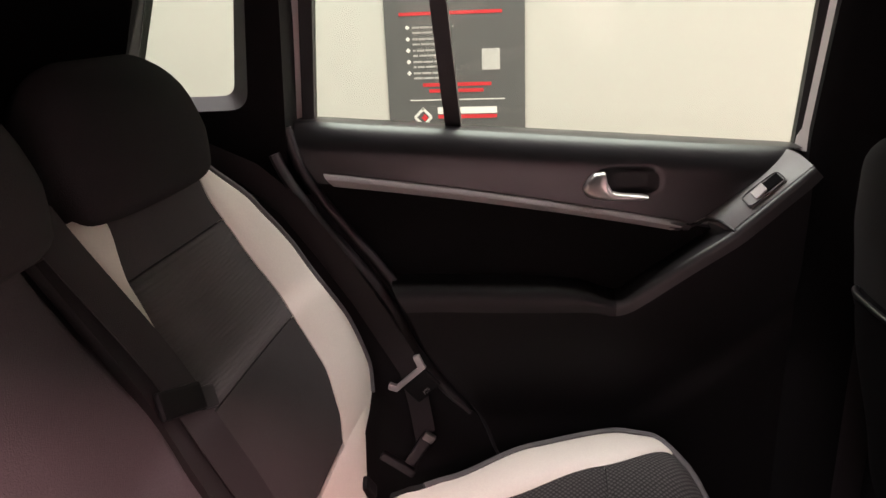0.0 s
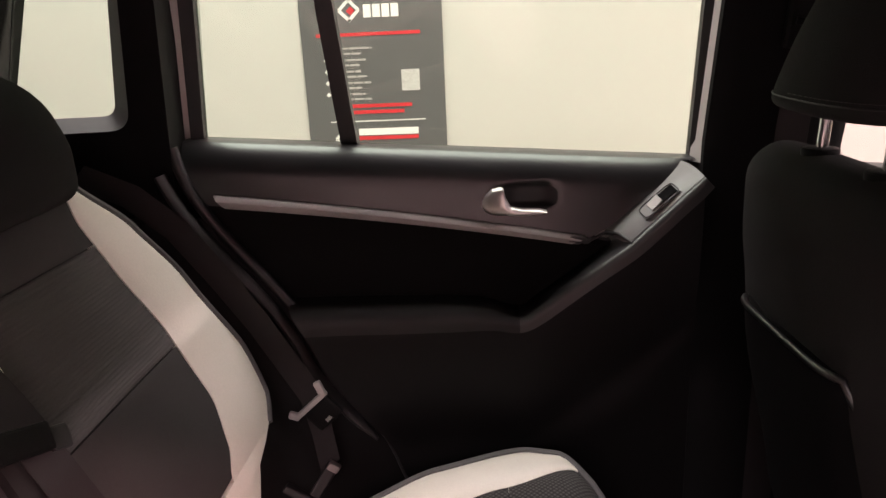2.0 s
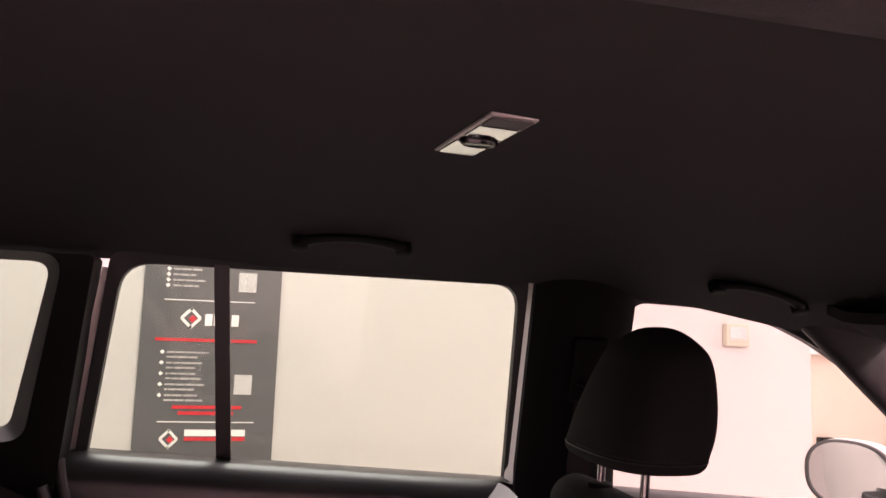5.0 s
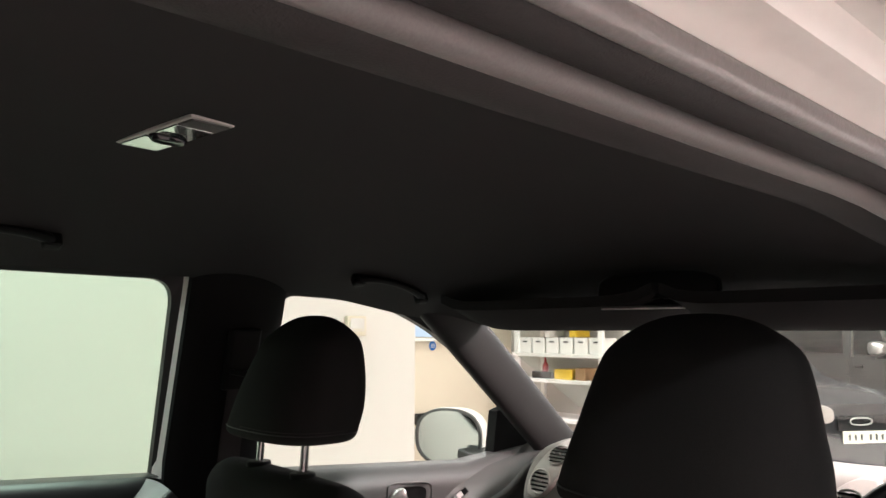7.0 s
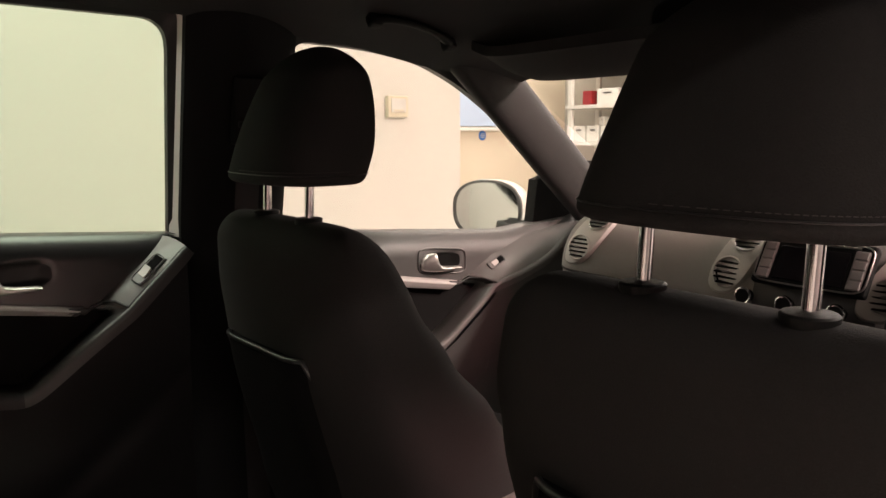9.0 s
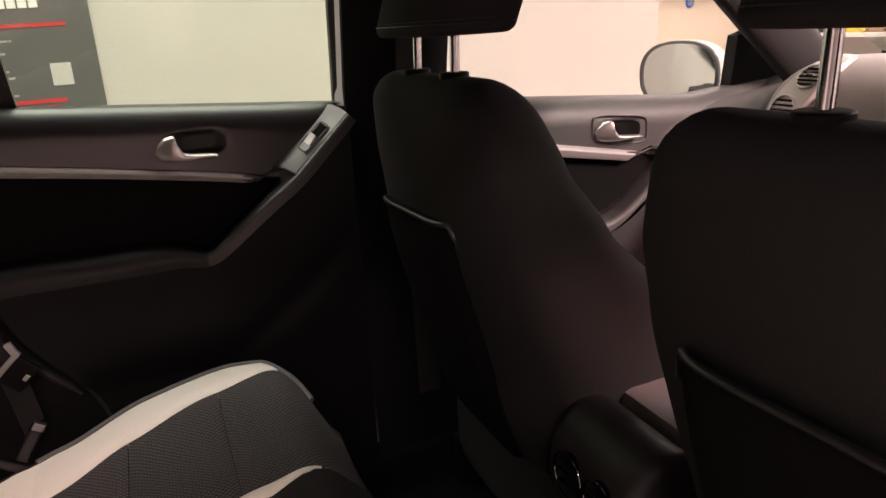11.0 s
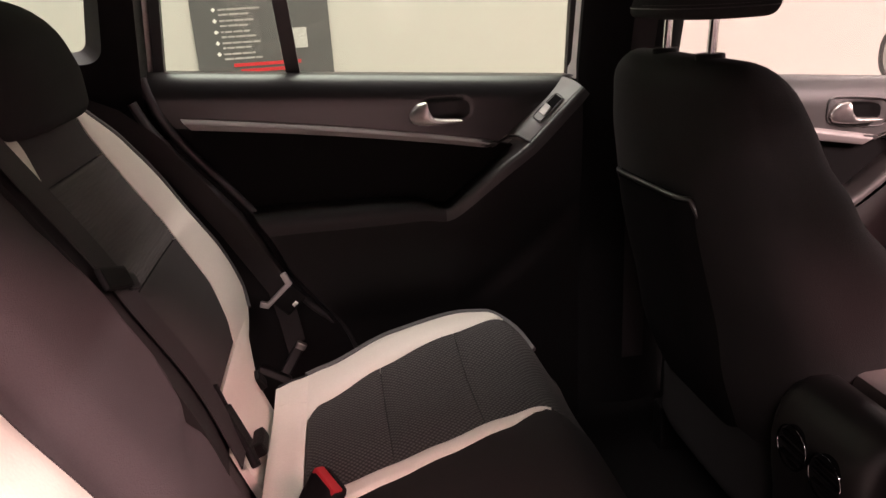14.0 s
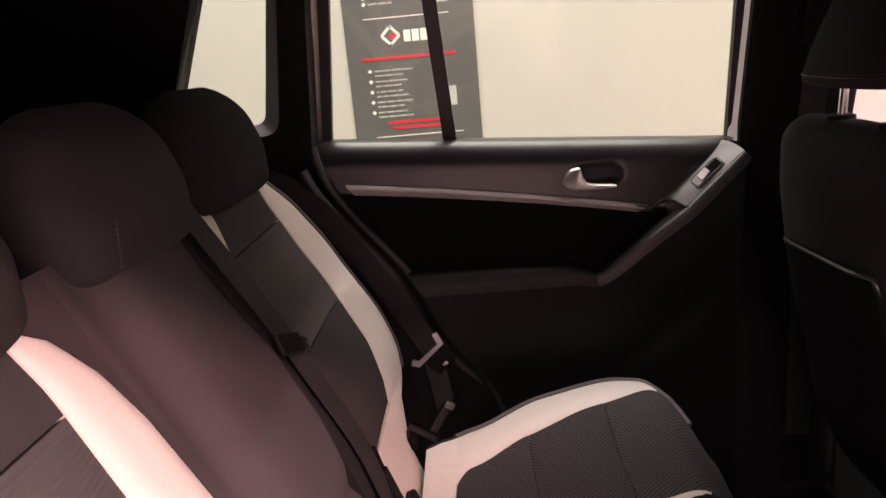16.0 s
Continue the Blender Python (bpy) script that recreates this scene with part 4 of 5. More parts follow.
def middle_seat(label):
    seat = thing("rear_bench_unit", label, "car seat", "rear bench seats")
    def belt_side(h):
        """Where the pad ends and the belt's channel begins."""
        return curve([(0.24, 0.062), (0.30, 0.084), (0.40, 0.092), (0.58, 0.070)], h)

    def cover(u, v):
        h, y = lerp(0, 0.60, u), lerp(-0.139, 0.185, v)
        crease = 0.014 * bump_at(y, -0.112, 0.020) + 0.010 * bump_at(h, 0.225 + 0.10 * (y - 0.10), 0.016) * step(-0.06, 0.04, y)
        return on_back(y, h, 0.012 - 0.022 * abs(2 * v - 1) ** 5 + 0.014 * bump_at(v, 0.8, 0.2) * step(0.85, 0.6, u) - crease - 0.024 * step(belt_side(h) - 0.012, belt_side(h) + 0.010, y))
    part("backrest", sheet("backrest", cover, 60, 50, -OUT * 0.10, LITCLOTH), seat)
    # Strip deepens the belt channel's shade in colour.
    part("side_strip", quilt("side_strip", lambda h: belt_side(h) + 0.016, lambda h: curve([(0.12, 0.168), (0.36, 0.176), (0.44, 0.168), (0.56, 0.138)], h), 0.12, 0.56, 1, 0.010, SHADECLOTH, 24, 8, 0.003), seat, "cloth edge beside the belt, darkened as a recess")
    return seat


left_seat = side_seat(1, "charcoal cloth rear seat with cream side bands")
right_seat = side_seat(-1, "charcoal cloth rear seat with cream side bands")
mid_seat = middle_seat("plain dark cloth middle rear seat")
stitches(right_seat, [on_back(-inner_edge(h) + 0.006, h, 0.0015) for h in np.linspace(0.05, 0.58, 40)], 70, OUT)
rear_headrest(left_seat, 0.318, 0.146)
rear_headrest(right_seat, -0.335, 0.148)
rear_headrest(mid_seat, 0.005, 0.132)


# cushion
def seat_z(x, y):
    a = abs(y)
    z = 0.642 + 0.026 * step(-0.02, 0.28, x) - 0.10 * step(0.31, 0.46, x) ** 2
    return z + 0.012 * bump_at(a, 0.47, 0.08) * step(0, 0.2, x) - 0.008 * bump_at(a, 0.31, 0.08)


def cushion_edge(x):
    return curve([(-0.05, 0.41), (-0.02, 0.430), (0.032, 0.455), (0.155, 0.518), (0.288, 0.560), (0.34, 0.548), (0.38, 0.490), (0.42, 0.39)], x)


def cushion_panel_edge(x):
    return curve([(0.000, 0.300), (0.008, 0.328), (0.023, 0.350), (0.121, 0.408), (0.255, 0.460), (0.355, 0.510), (0.44, 0.54)], x)


def cushion_inner(x):
    return curve([(0.0, 0.105), (0.049, 0.118), (0.116, 0.137), (0.194, 0.159), (0.284, 0.193), (0.366, 0.220), (0.44, 0.240)], x)


def cushion_inner_low(x):
    return curve([(0.0, 0.066), (0.055, 0.084), (0.118, 0.104), (0.193, 0.129), (0.287, 0.166), (0.345, 0.203), (0.366, 0.219), (0.44, 0.239)], x)


def pad(name, lo, hi, x0, x1, s, lift, material, nu=24, nv=16, puff=0.006, thick=0.015):
    def f(u, v):
        x = lerp(x0, x1, u)
        y = s * lerp(lo(x), hi(x), v)
        e = (1 - (2 * v - 1) ** 4) * (1 - (2 * u - 1) ** 8)
        return (x, y, seat_z(x, y) + lift + puff * e)
    return sheet(name, f, nu, nv, (0, 0, -thick), material)


def side_cushion(s, seat):
    base = part("cushion", pad("cushion", lambda x: 0.0, lambda x: cushion_edge(x) + 0.030, -0.05, 0.435, s, -0.008, SHADECLOTH, 40, 40, 0, 0.16), seat)
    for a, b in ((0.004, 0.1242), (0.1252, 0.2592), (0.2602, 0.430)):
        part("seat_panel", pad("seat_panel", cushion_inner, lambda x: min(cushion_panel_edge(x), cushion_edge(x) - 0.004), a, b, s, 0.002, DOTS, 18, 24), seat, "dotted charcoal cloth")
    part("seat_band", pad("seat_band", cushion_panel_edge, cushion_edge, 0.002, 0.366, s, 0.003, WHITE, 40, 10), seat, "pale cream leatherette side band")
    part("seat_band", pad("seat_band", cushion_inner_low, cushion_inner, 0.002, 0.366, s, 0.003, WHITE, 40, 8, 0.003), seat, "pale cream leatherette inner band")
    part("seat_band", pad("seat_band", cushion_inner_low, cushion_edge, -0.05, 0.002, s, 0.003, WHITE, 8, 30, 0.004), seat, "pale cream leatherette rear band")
    part("seat_middle", pad("seat_middle", lambda x: 0.0, cushion_inner_low, -0.03, 0.433, s, 0.002, SHADECLOTH, 24, 12, 0.004), seat)
    part("piping", tube("piping", [(x, s * (cushion_edge(x) + 0.006), seat_z(x, cushion_edge(x)) + 0.001) for x in np.linspace(0.0, 0.40, 40)], 0.0065, PIPING, 8), seat, "grey piping")


side_cushion(1, left_seat)
part("band_seam", tube("band_seam", [(x, 0.358 - 0.010 * ((x + 0.020) / 0.03) ** 2 * 0.6, seat_z(x, 0.355) + 0.0066) for x in np.linspace(-0.046, 0.002, 12)], 0.0007, WHITE, 6), left_seat, "fine seam across the rear band")
side_cushion(-1, right_seat)


# ---------------------------------------------------------------- on the roof
lamp = thing("roof_lamp", "rectangular grey roof lamp with two glossy lenses", "ceiling lamp")
LX, LY = 0.319, 0.095
lamp_pose = pose(LX, LY, roof_z(LX, LY) + 0.004, 180, 0, 8)
part("bezel", block("bezel", (0.055, 0.170, 0.014), SILVER, lamp_pose, 0.003), lamp)
for dy, w in ((-0.049, 0.060), (0.026, 0.046)):
    part("lens", block("lens", (0.047, w, 0.006), MIRRORLENS, lamp_pose @ pose(0, dy, 0.006), 0.002), lamp, "glossy clear lamp lens")
part("switch", loft("switch", [[lamp_pose @ Vector((p * k, -0.010 + q * k, z)) for p, q in oval(32, 0.023, 0.014, 2.2)] for k, z in ((1.0, 0.004), (1.0, 0.010), (0.85, 0.014), (0.6, 0.0125))], BLACKGLOSS), lamp, "oval black switch")
part("cover", block("cover", (0.047, 0.030, 0.006), GREYTRIM, lamp_pose @ pose(0, 0.066, 0.006), 0.002), lamp, "dark grey lamp end cover")


def grab_handle(xa, xb, y, group="grab handles"):
    ob = thing("grab_handle", "folded black plastic grab handle over the window", "grab handle", group)
    pts = []
    for k in range(25):
        t = k / 24
        x = lerp(xa, xb, t)
        arch = math.sin(math.pi * t) ** 0.45
        pts.append((x, y - 0.022 * arch, roof_z(x, y) - 0.012 + 0.012 * arch))
    part("grip", tube("grip", pts, lambda t: 0.0085 + 0.004 * abs(2 * t - 1) ** 3, PLASTIC, 12, 0.8), ob)
    for x in (xa, xb):
        part("cap", block("cap", (0.030, 0.022, 0.026), PLASTIC, pose(x, y - 0.002, roof_z(x, y) - 0.010, -25), 0.008, 3), ob)


grab_handle(0.90, 1.075, 0.54)
grab_handle(0.135, 0.31, 0.56)

visor = thing("sun_visor", "black sun visor folded up under the headliner", "sun visor", "sun visors")
part("panel", sheet("panel", lambda u, v: (lerp(1.12, 1.33, u), lerp(-0.030, 0.52, v), lerp(1.432, 1.395, u) - 0.045 * bump_at(u, 0.45, 0.5) * (1 - (2 * v - 1) ** 8)), 12, 14, (0, 0, 0.02), LINER), visor)
part("arm", tube("arm", [(1.14, -0.036, 1.43), (1.14, 0.02, 1.425)], 0.006, PLASTIC), visor)
visor = thing("sun_visor", "black sun visor folded up under the headliner", "sun visor", "sun visors")
part("panel", sheet("panel", lambda u, v: (lerp(1.12, 1.33, u), lerp(-0.56, -0.045, v), lerp(1.432, 1.395, u) - 0.045 * bump_at(u, 0.45, 0.5) * (1 - (2 * v - 1) ** 8)), 12, 14, (0, 0, 0.02), LINER), visor)
part("arm", tube("arm", [(1.14, -0.040, 1.43), (1.14, -0.09, 1.425)], 0.006, PLASTIC), visor)

mirror = thing("rear_view_mirror", "black-cased rear view mirror under the headliner", "car mirror")
mm = pose(1.15, -0.022, 1.442, 0, 0, 0) @ pose(0, 0, 0, 0, 10, 14)
part("case", loft("case", [[mm @ Vector((d, p * k, q * k)) for p, q in oval(40, 0.112, 0.034, 3.2)] for d, k in ((0.0, 0.97), (0.004, 1.0), (0.018, 0.98), (0.034, 0.75), (0.042, 0.4))], PLASTIC), mirror)
part("glass", loft("glass", [[mm @ Vector((d, p, q)) for p, q in oval(40, 0.106, 0.029, 3.2)] for d in (-0.002, 0.002)], DIMMED), mirror, "mirror glass")
part("bottom_edge", tube("bottom_edge", [mm @ Vector((-0.002, lerp(-0.10, 0.10, k / 12), -0.033)) for k in range(13)], 0.0035, SATIN, 8), mirror, "bright lower rim")
part("stalk", tube("stalk", [mm @ Vector((0.03, 0.02, 0.01)), (1.22, 0.04, 1.47), (1.25, 0.05, 1.44)], 0.014, PLASTIC), mirror)
part("sensor_cover", block("sensor_cover", (0.10, 0.075, 0.05), PLASTIC, pose(1.24, 0.06, 1.432, 0, 12), 0.012, 3), mirror)

# ---------------------------------------------------------------- belts
def ribbon(name, points, width, wide, material, thick=0.0016):
    """A flat strap along points; wide is the way across it."""
    pts = [Vector(p) for p in points]
    def fn(u, v):
        k = u * (len(pts) - 1)
        i = min(int(k), len(pts) - 2)
        w = wide(u) if callable(wide) else Vector(wide)
        return pts[i].lerp(pts[i + 1], k - i) + w.normalized() * (v - 0.5) * width
    return sheet(name, fn, 4 * (len(pts) - 1), 4, (0.0016, -0.0006, 0.0008), material)


belt = thing("seat_belt", "black webbing seat belt hanging beside the rear seat", "seat belt", "seat belts")
run = [(-0.345, 0.590, 1.115), (-0.280, 0.606, 1.080), (-0.222, 0.612, 1.026), (-0.170, 0.616, 0.952), (-0.118, 0.618, 0.872), (-0.048, 0.618, 0.748), (-0.036, 0.618, 0.690), (-0.026, 0.614, 0.620)]
part("webbing", ribbon("webbing", run, 0.047, (0.73, -0.22, 0.66), WEBBING), belt)
tm = Matrix.Translation((-0.045, 0.606, 0.735)) @ pose(0, 0, 0, 0, -42, 0)
part("tongue_bar", block("tongue_bar", (0.070, 0.010, 0.009), SILVER, tm, 0.003), belt, "grey metal belt tongue")
part("tongue_arm", block("tongue_arm", (0.012, 0.009, 0.026), SILVER, tm @ pose(0.032, 0, 0.010, 0, 20), 0.003), belt, "grey metal belt tongue")
part("tongue_arm", block("tongue_arm", (0.012, 0.009, 0.018), SILVER, tm @ pose(-0.033, 0, 0.005, 0, -30), 0.003), belt, "grey metal belt tongue")
part("tongue_body", block("tongue_body", (0.052, 0.012, 0.040), PLASTIC, tm @ pose(0.004, 0.004, -0.024), 0.005), belt)
part("tongue_hole", block("tongue_hole", (0.012, 0.004, 0.008), CHROME, tm @ pose(0.008, -0.006, -0.034), 0.001), belt, "bright slot")
part("anchor", block("anchor", (0.020, 0.010, 0.070), SOFT, pose(-0.034, 0.600, 0.602, 0, 32), 0.004), belt, "grey anchor arm")
part("anchor_foot", block("anchor_foot", (0.066, 0.014, 0.016), SOFT, pose(-0.072, 0.598, 0.574, 0, 33), 0.004), belt, "grey anchor foot")
part("anchor_tip", block("anchor_tip", (0.020, 0.012, 0.014), SATIN, pose(-0.016, 0.598, 0.628, 0, 32), 0.003), belt, "bright end of the anchor")

mid_belt = thing("seat_belt", "black webbing belt lying down the middle backrest", "seat belt", "seat belts")
part("webbing", ribbon("webbing", [on_back(curve([(0.10, 0.140), (0.30, 0.146), (0.40, 0.148), (0.60, 0.112)], h), h, 0.021) for h in np.linspace(0.60, 0.10, 20)], 0.050, (0, 1, 0), WEBBING), mid_belt)
part("latch_clip", block("latch_clip", (0.008, 0.066, 0.028), PLASTIC, Matrix.Translation(on_back(0.126, 0.386, 0.029)) @ pose(0, 0, 0, 0, -24) @ pose(0, 0, 0, -20), 0.004), mid_belt, "black plastic clip")
part("latch_tongue", block("latch_tongue", (0.006, 0.026, 0.024), RUBBER, Matrix.Translation(on_back(0.170, 0.366, 0.028)) @ pose(0, 0, 0, 0, -24) @ pose(0, 0, 0, -20), 0.003), mid_belt, "dark tongue of the clip")


def buckle(at, axis, across):
    ob = thing("belt_buckle", "black belt buckle with a red release button", "belt buckle", "belt buckles")
    up = Vector(axis).normalized()
    side = (Vector(across) - up * Vector(across).dot(up)).normalized()
    m = Matrix.Translation(at) @ Matrix((side.cross(up), side, up)).transposed().to_4x4()
    part("body", loft("body", [[m @ Vector((p * k, q * k, z)) for p, q in oval(28, 0.014, 0.025, 4)] for z, k in ((-0.060, 0.75), (-0.04, 0.9), (-0.02, 1), (0.020, 1), (0.024, 0.93))], PLASTIC), ob)
    part("button", block("button", (0.015, 0.042, 0.010), RED, m @ pose(0.005, 0, 0.0225), 0.002), ob, "red plastic release button")
    part("slot", block("slot", (0.004, 0.030, 0.004), BLACKGLOSS, m @ pose(-0.006, 0, 0.0235), 0.001), ob)


buckle((0.032, 0.058, 0.684), (0.50, -0.03, 0.86), (0.66, -0.75, 0))

# front seat belt on the middle pillar
front_belt = thing("seat_belt", "black webbing seat belt on the middle pillar trim", "seat belt", "seat belts")
py = lambda z: pillar_y(0.6, z) - 0.068
part("guide", block("guide", (0.070, 0.022, 0.13), PLASTIC, pose(0.700, py(1.31) + 0.004, 1.31, 15), 0.010, 3), front_belt, "black belt height adjuster")
part("webbing", ribbon("webbing", [(0.700, py(z) - 0.006, z) for z in np.linspace(1.285, 0.45, 12)], 0.047, (1, 0, 0), WEBBING), front_belt)
part("loop", tube("loop", [(0.674, py(1.285) - 0.010, 1.285), (0.700, py(1.285) - 0.014, 1.280), (0.726, py(1.285) - 0.010, 1.285)], 0.006, PLASTIC, 8), front_belt)

# dark slot and latch between cushion and backrest
latch = thing("seat_latch", "black plastic child seat anchor in the seat gap", "seat anchor", "seat anchors")
part("cup", block("cup", (0.020, 0.050, 0.022), PLASTIC, Matrix.Translation(on_back(0.245, 0.055, 0.016)) @ pose(0, 0, 0, 0, -24), 0.006), latch)
part("tab", block("tab", (0.014, 0.022, 0.030), PLASTIC, Matrix.Translation(on_back(0.405, 0.075, 0.010)) @ pose(0, 0, 0, 20, -24), 0.004), latch)
hinge = thing("backrest_hinge", "black folding hinge between the rear backrests", "seat hinge")
hm = lambda y, h: Matrix.Translation(on_back(y, h, 0.024)) @ pose(0, 0, 0, 0, -24)
part("blade", tube("blade", [on_back(0.196 + 0.008 * (k / 8) ** 2, lerp(0.185, 0.066, k / 8), 0.016) for k in range(9)], lambda t: 0.0055 * (1 - 0.6 * t), PLASTIC, 8), hinge, "thin black hinge blade")
part("plate", block("plate", (0.010, 0.030, 0.062), PLASTIC, hm(0.172, 0.128) @ pose(0, 0, 0, -12), 0.004), hinge)
part("pivot", disc("pivot", 0.010, 0.010, RUBBER, hm(0.172, 0.112) @ pose(0, 0, 0, 0, 90)), hinge, "round black pivot")
part("lever", block("lever", (0.010, 0.018, 0.034), PLASTIC, hm(0.166, 0.084) @ pose(0, 0, 0, -30), 0.004), hinge)

# ---------------------------------------------------------------- console and dashboard
console = thing("centre_console", "black centre console with rear air vents and armrest", "console")
CONSOLE = mat("charcoal_console_plastic", (0.016, 0.0148, 0.0145), 0.42, 0, 0.2, 700, 0.12, 0.4)
LID = mat("grey_armrest_cloth", (0.17, 0.150, 0.145), 0.75, 0, 0.3, 700, 0.12, 0.25)
REAR_FACE = [(0.742, 0.700), (0.738, 0.722), (0.726, 0.733), (0.710, 0.7365), (0.692, 0.733), (0.672, 0.721), (0.656, 0.702), (0.648, 0.678), (0.645, 0.650), (0.648, 0.610), (0.656, 0.560), (0.668, 0.36), (1.30, 0.36), (1.30, 0.66)]


def console_slice(y, inset):
    """The outline of the console at y, drawn in by inset."""
    return [(min(1.29, p + inset * (1 if p < 1 else -1)), y, q - inset * (1 if q > 0.5 else 0)) for p, q in REAR_FACE]


part("body", loft("body", [console_slice(y, i) for y, i in ((0.112, 0.020), (0.111, 0.010), (0.107, 0.004), (0.098, 0.0008), (0.088, 0.0), (0.040, 0.0), (-0.020, 0.0), (-0.046, 0.0), (-0.056, 0.0012), (-0.065, 0.005), (-0.069, 0.012), (-0.070, 0.022))], CONSOLE), console)
part("armrest", loft("armrest", [[(p + i * (1 if p < 1 else -1), y, q - 0.7 * i) for p, q in ((0.748, 0.690), (0.748, 0.722), (0.752, 0.731), (0.762, 0.735), (0.84, 0.738), (0.95, 0.742), (1.04, 0.738), (1.05, 0.725), (1.05, 0.690))] for y, i in ((0.110, 0.012), (0.107, 0.005), (0.100, 0.001), (0.090, 0.0), (0.02, -0.001), (-0.048, 0.0), (-0.060, 0.001), (-0.066, 0.005), (-0.069, 0.012))], LID), console, "soft grey armrest lid")
for y, z in ((0.052, 0.657), (-0.015, 0.657)):
    m = pose(0.646, y, z, 0, -87, 0)
    well = part("vent", disc("vent", 0.030, 0.008, POCKET, m), console, "round black air vent")
    part("vent_ring", hoop("vent_ring", 0.0300, 0.0012, DIMMED, m @ pose(0, 0, 0.004), 44, 8), well, "thin chrome vent ring")
    for k in (-1, 0, 1):
        part("vent_slat", block("vent_slat", (0.004, 0.050 - 0.008 * abs(k), 0.006), POCKET, m @ pose(k * 0.015, 0, 0.003), 0.001), well)

dash = thing("dashboard", "grey grained dashboard with round air vents", "dashboard")
GROOVE, CREST = 0.952, 1.100


def dash_front(y):
    """How far forward the dashboard's groove lies."""
    end = max(0.0, (y - 0.47) / 0.095)
    return 1.388 - 0.040 * bump_at(y, -0.083, 0.17) + 0.10 * (1 - math.sqrt(max(0.0, 1 - min(1.0, end) ** 2)))


def dash_point(y, z):
    """The rolled upper face, upright at the groove and level at its crest."""
    t = min(1.0, max(0.0, (z - GROOVE) / (CREST - GROOVE)))
    return Vector((dash_front(y) + 0.13 * (1 - math.sqrt(max(0.0, 1 - t * t))), y, z))


def dash_frame(y, z):
    """A pose on that face: x along it to the side, y up along it, z out of it."""
    p = dash_point(y, z)
    up = (dash_point(y, z + 0.004) - dash_point(y, z - 0.004)).normalized()
    side = Vector((0, -1, 0))
    out = side.cross(up).normalized()
    return Matrix.Translation(p) @ Matrix((side, up, out)).transposed().to_4x4()


def dash_skin(u, v):
    y = lerp(-0.66, 0.565, v)
    crest = CREST + 0.012 * bump_at(y, -0.42, 0.17) - 0.030 * step(0.44, 0.56, y)
    if u < 0.55:
        a = u / 0.55 * math.pi / 2
        return (dash_front(y) + 0.13 * (1 - math.cos(a)), y, GROOVE + (crest - GROOVE) * math.sin(a))
    f = (u - 0.55) / 0.45
    return (dash_front(y) + 0.13 + 0.42 * f, y, crest - 0.045 * f * f)


part("top", sheet("top", dash_skin, 40, 90, (0.02, 0, -0.03), DASH), dash)
part("face", sheet("face", lambda u, v: (dash_front(lerp(-0.66, 0.565, v)) + 0.010 + 0.05 * u - 0.014 * bump_at(u, 0.12, 0.12), lerp(-0.66, 0.565, v), lerp(GROOVE - 0.004, 0.66, u)), 24, 80, (0.06, 0, 0), DASH), dash)
part("groove", tube("groove", [(dash_front(y) + 0.004, y, GROOVE - 0.002) for y in np.linspace(0.562, 0.03, 40)], 0.0045, RUBBER, 8), dash, "dark groove across the dashboard")
part("defrost_vent", block("defrost_vent", (0.05, 0.30, 0.006), RUBBER, pose(1.66, 0.30, 1.098, 0, 3), 0.002), dash, "dark defroster slot")


def air_vent(y, z, r):
    m = dash_frame(y, z) @ pose(0, 0, 0.010)
    ring = part("vent_ring", hoop("vent_ring", r, 0.0026, SATIN, m, 44, 10), dash, "thin bright vent ring")
    part("vent_well", disc("vent_well", r * 0.98, 0.018, POCKET, m @ pose(0, 0, -0.004), 40), ring, "black vent opening")
    for k in (-2, -1, 0, 1, 2):
        w = math.sqrt(max(0, 1 - (k * 0.34) ** 2)) * r * 1.84
        part("vent_slat", block("vent_slat", (w, 0.0030, 0.010), PLASTIC, m @ pose(0, k * r * 0.34, -0.001, 25), 0.0010), ring)
    part("vent_tab", block("vent_tab", (r * 0.55, 0.0040, 0.007), KEYGREY, m @ pose(0, 0, 0.005), 0.0015), ring, "grey vent tab")


def vent_pair(y0, y1, r=0.0285):
    """Two round vents, one above the other, in a capsule that leans."""
    def at(p, q, out):
        f = (q + 0.5)
        y, z = lerp(y0, y1, f) + p, lerp(1.004, 1.062, f)
        return dash_frame(y, min(z, 1.0985)) @ Vector((0, 0, out))
    rings = []
    for k, out in ((1.07, -0.004), (1.03, 0.006), (0.98, 0.0095), (0.92, 0.0100), (0.5, 0.0100), (0.1, 0.0100)):
        rings.append([at(p * k, q * k, out) for p, q in oval(48, 0.041, 1.13, 2.5)])
    part("vent_panel", loft("vent_panel", rings, DASHPANEL), dash, "pale grey vent panel")
    air_vent(y0, 1.004, r)
    air_vent(y1, 1.062, r * 0.96)


vent_pair(0.458, 0.428)
vent_pair(0.078, 0.055)
vent_pair(-0.200, -0.228)
part("centre_panel", sheet("centre_panel", lambda u, v: dash_frame(lerp(-0.186, 0.022, v), lerp(0.9525, 1.094, u)) @ Vector((0, 0, 0.006 - 0.006 * abs(2 * v - 1) ** 8)), 24, 20, (0.03, 0, 0), GREYTRIM), dash, "dark grey centre panel round the radio")
part("instrument_panel", rounded_column("instrument_panel", 0.90, 1.085, lambda t: (1.40 + 0.02 * t, -0.43, 0.06, 0.165), 0.02, 0.05, PLASTIC, 8, 40, 4), dash, "black instrument binnacle")

radio = thing("car_radio", "black navigation radio with a dark screen and keys", "car radio")
rm = dash_frame(-0.083, 1.036) @ pose(0, 0, 0.012)
part("panel", block("panel", (0.188, 0.088, 0.018), PLASTIC, rm, 0.005), radio)
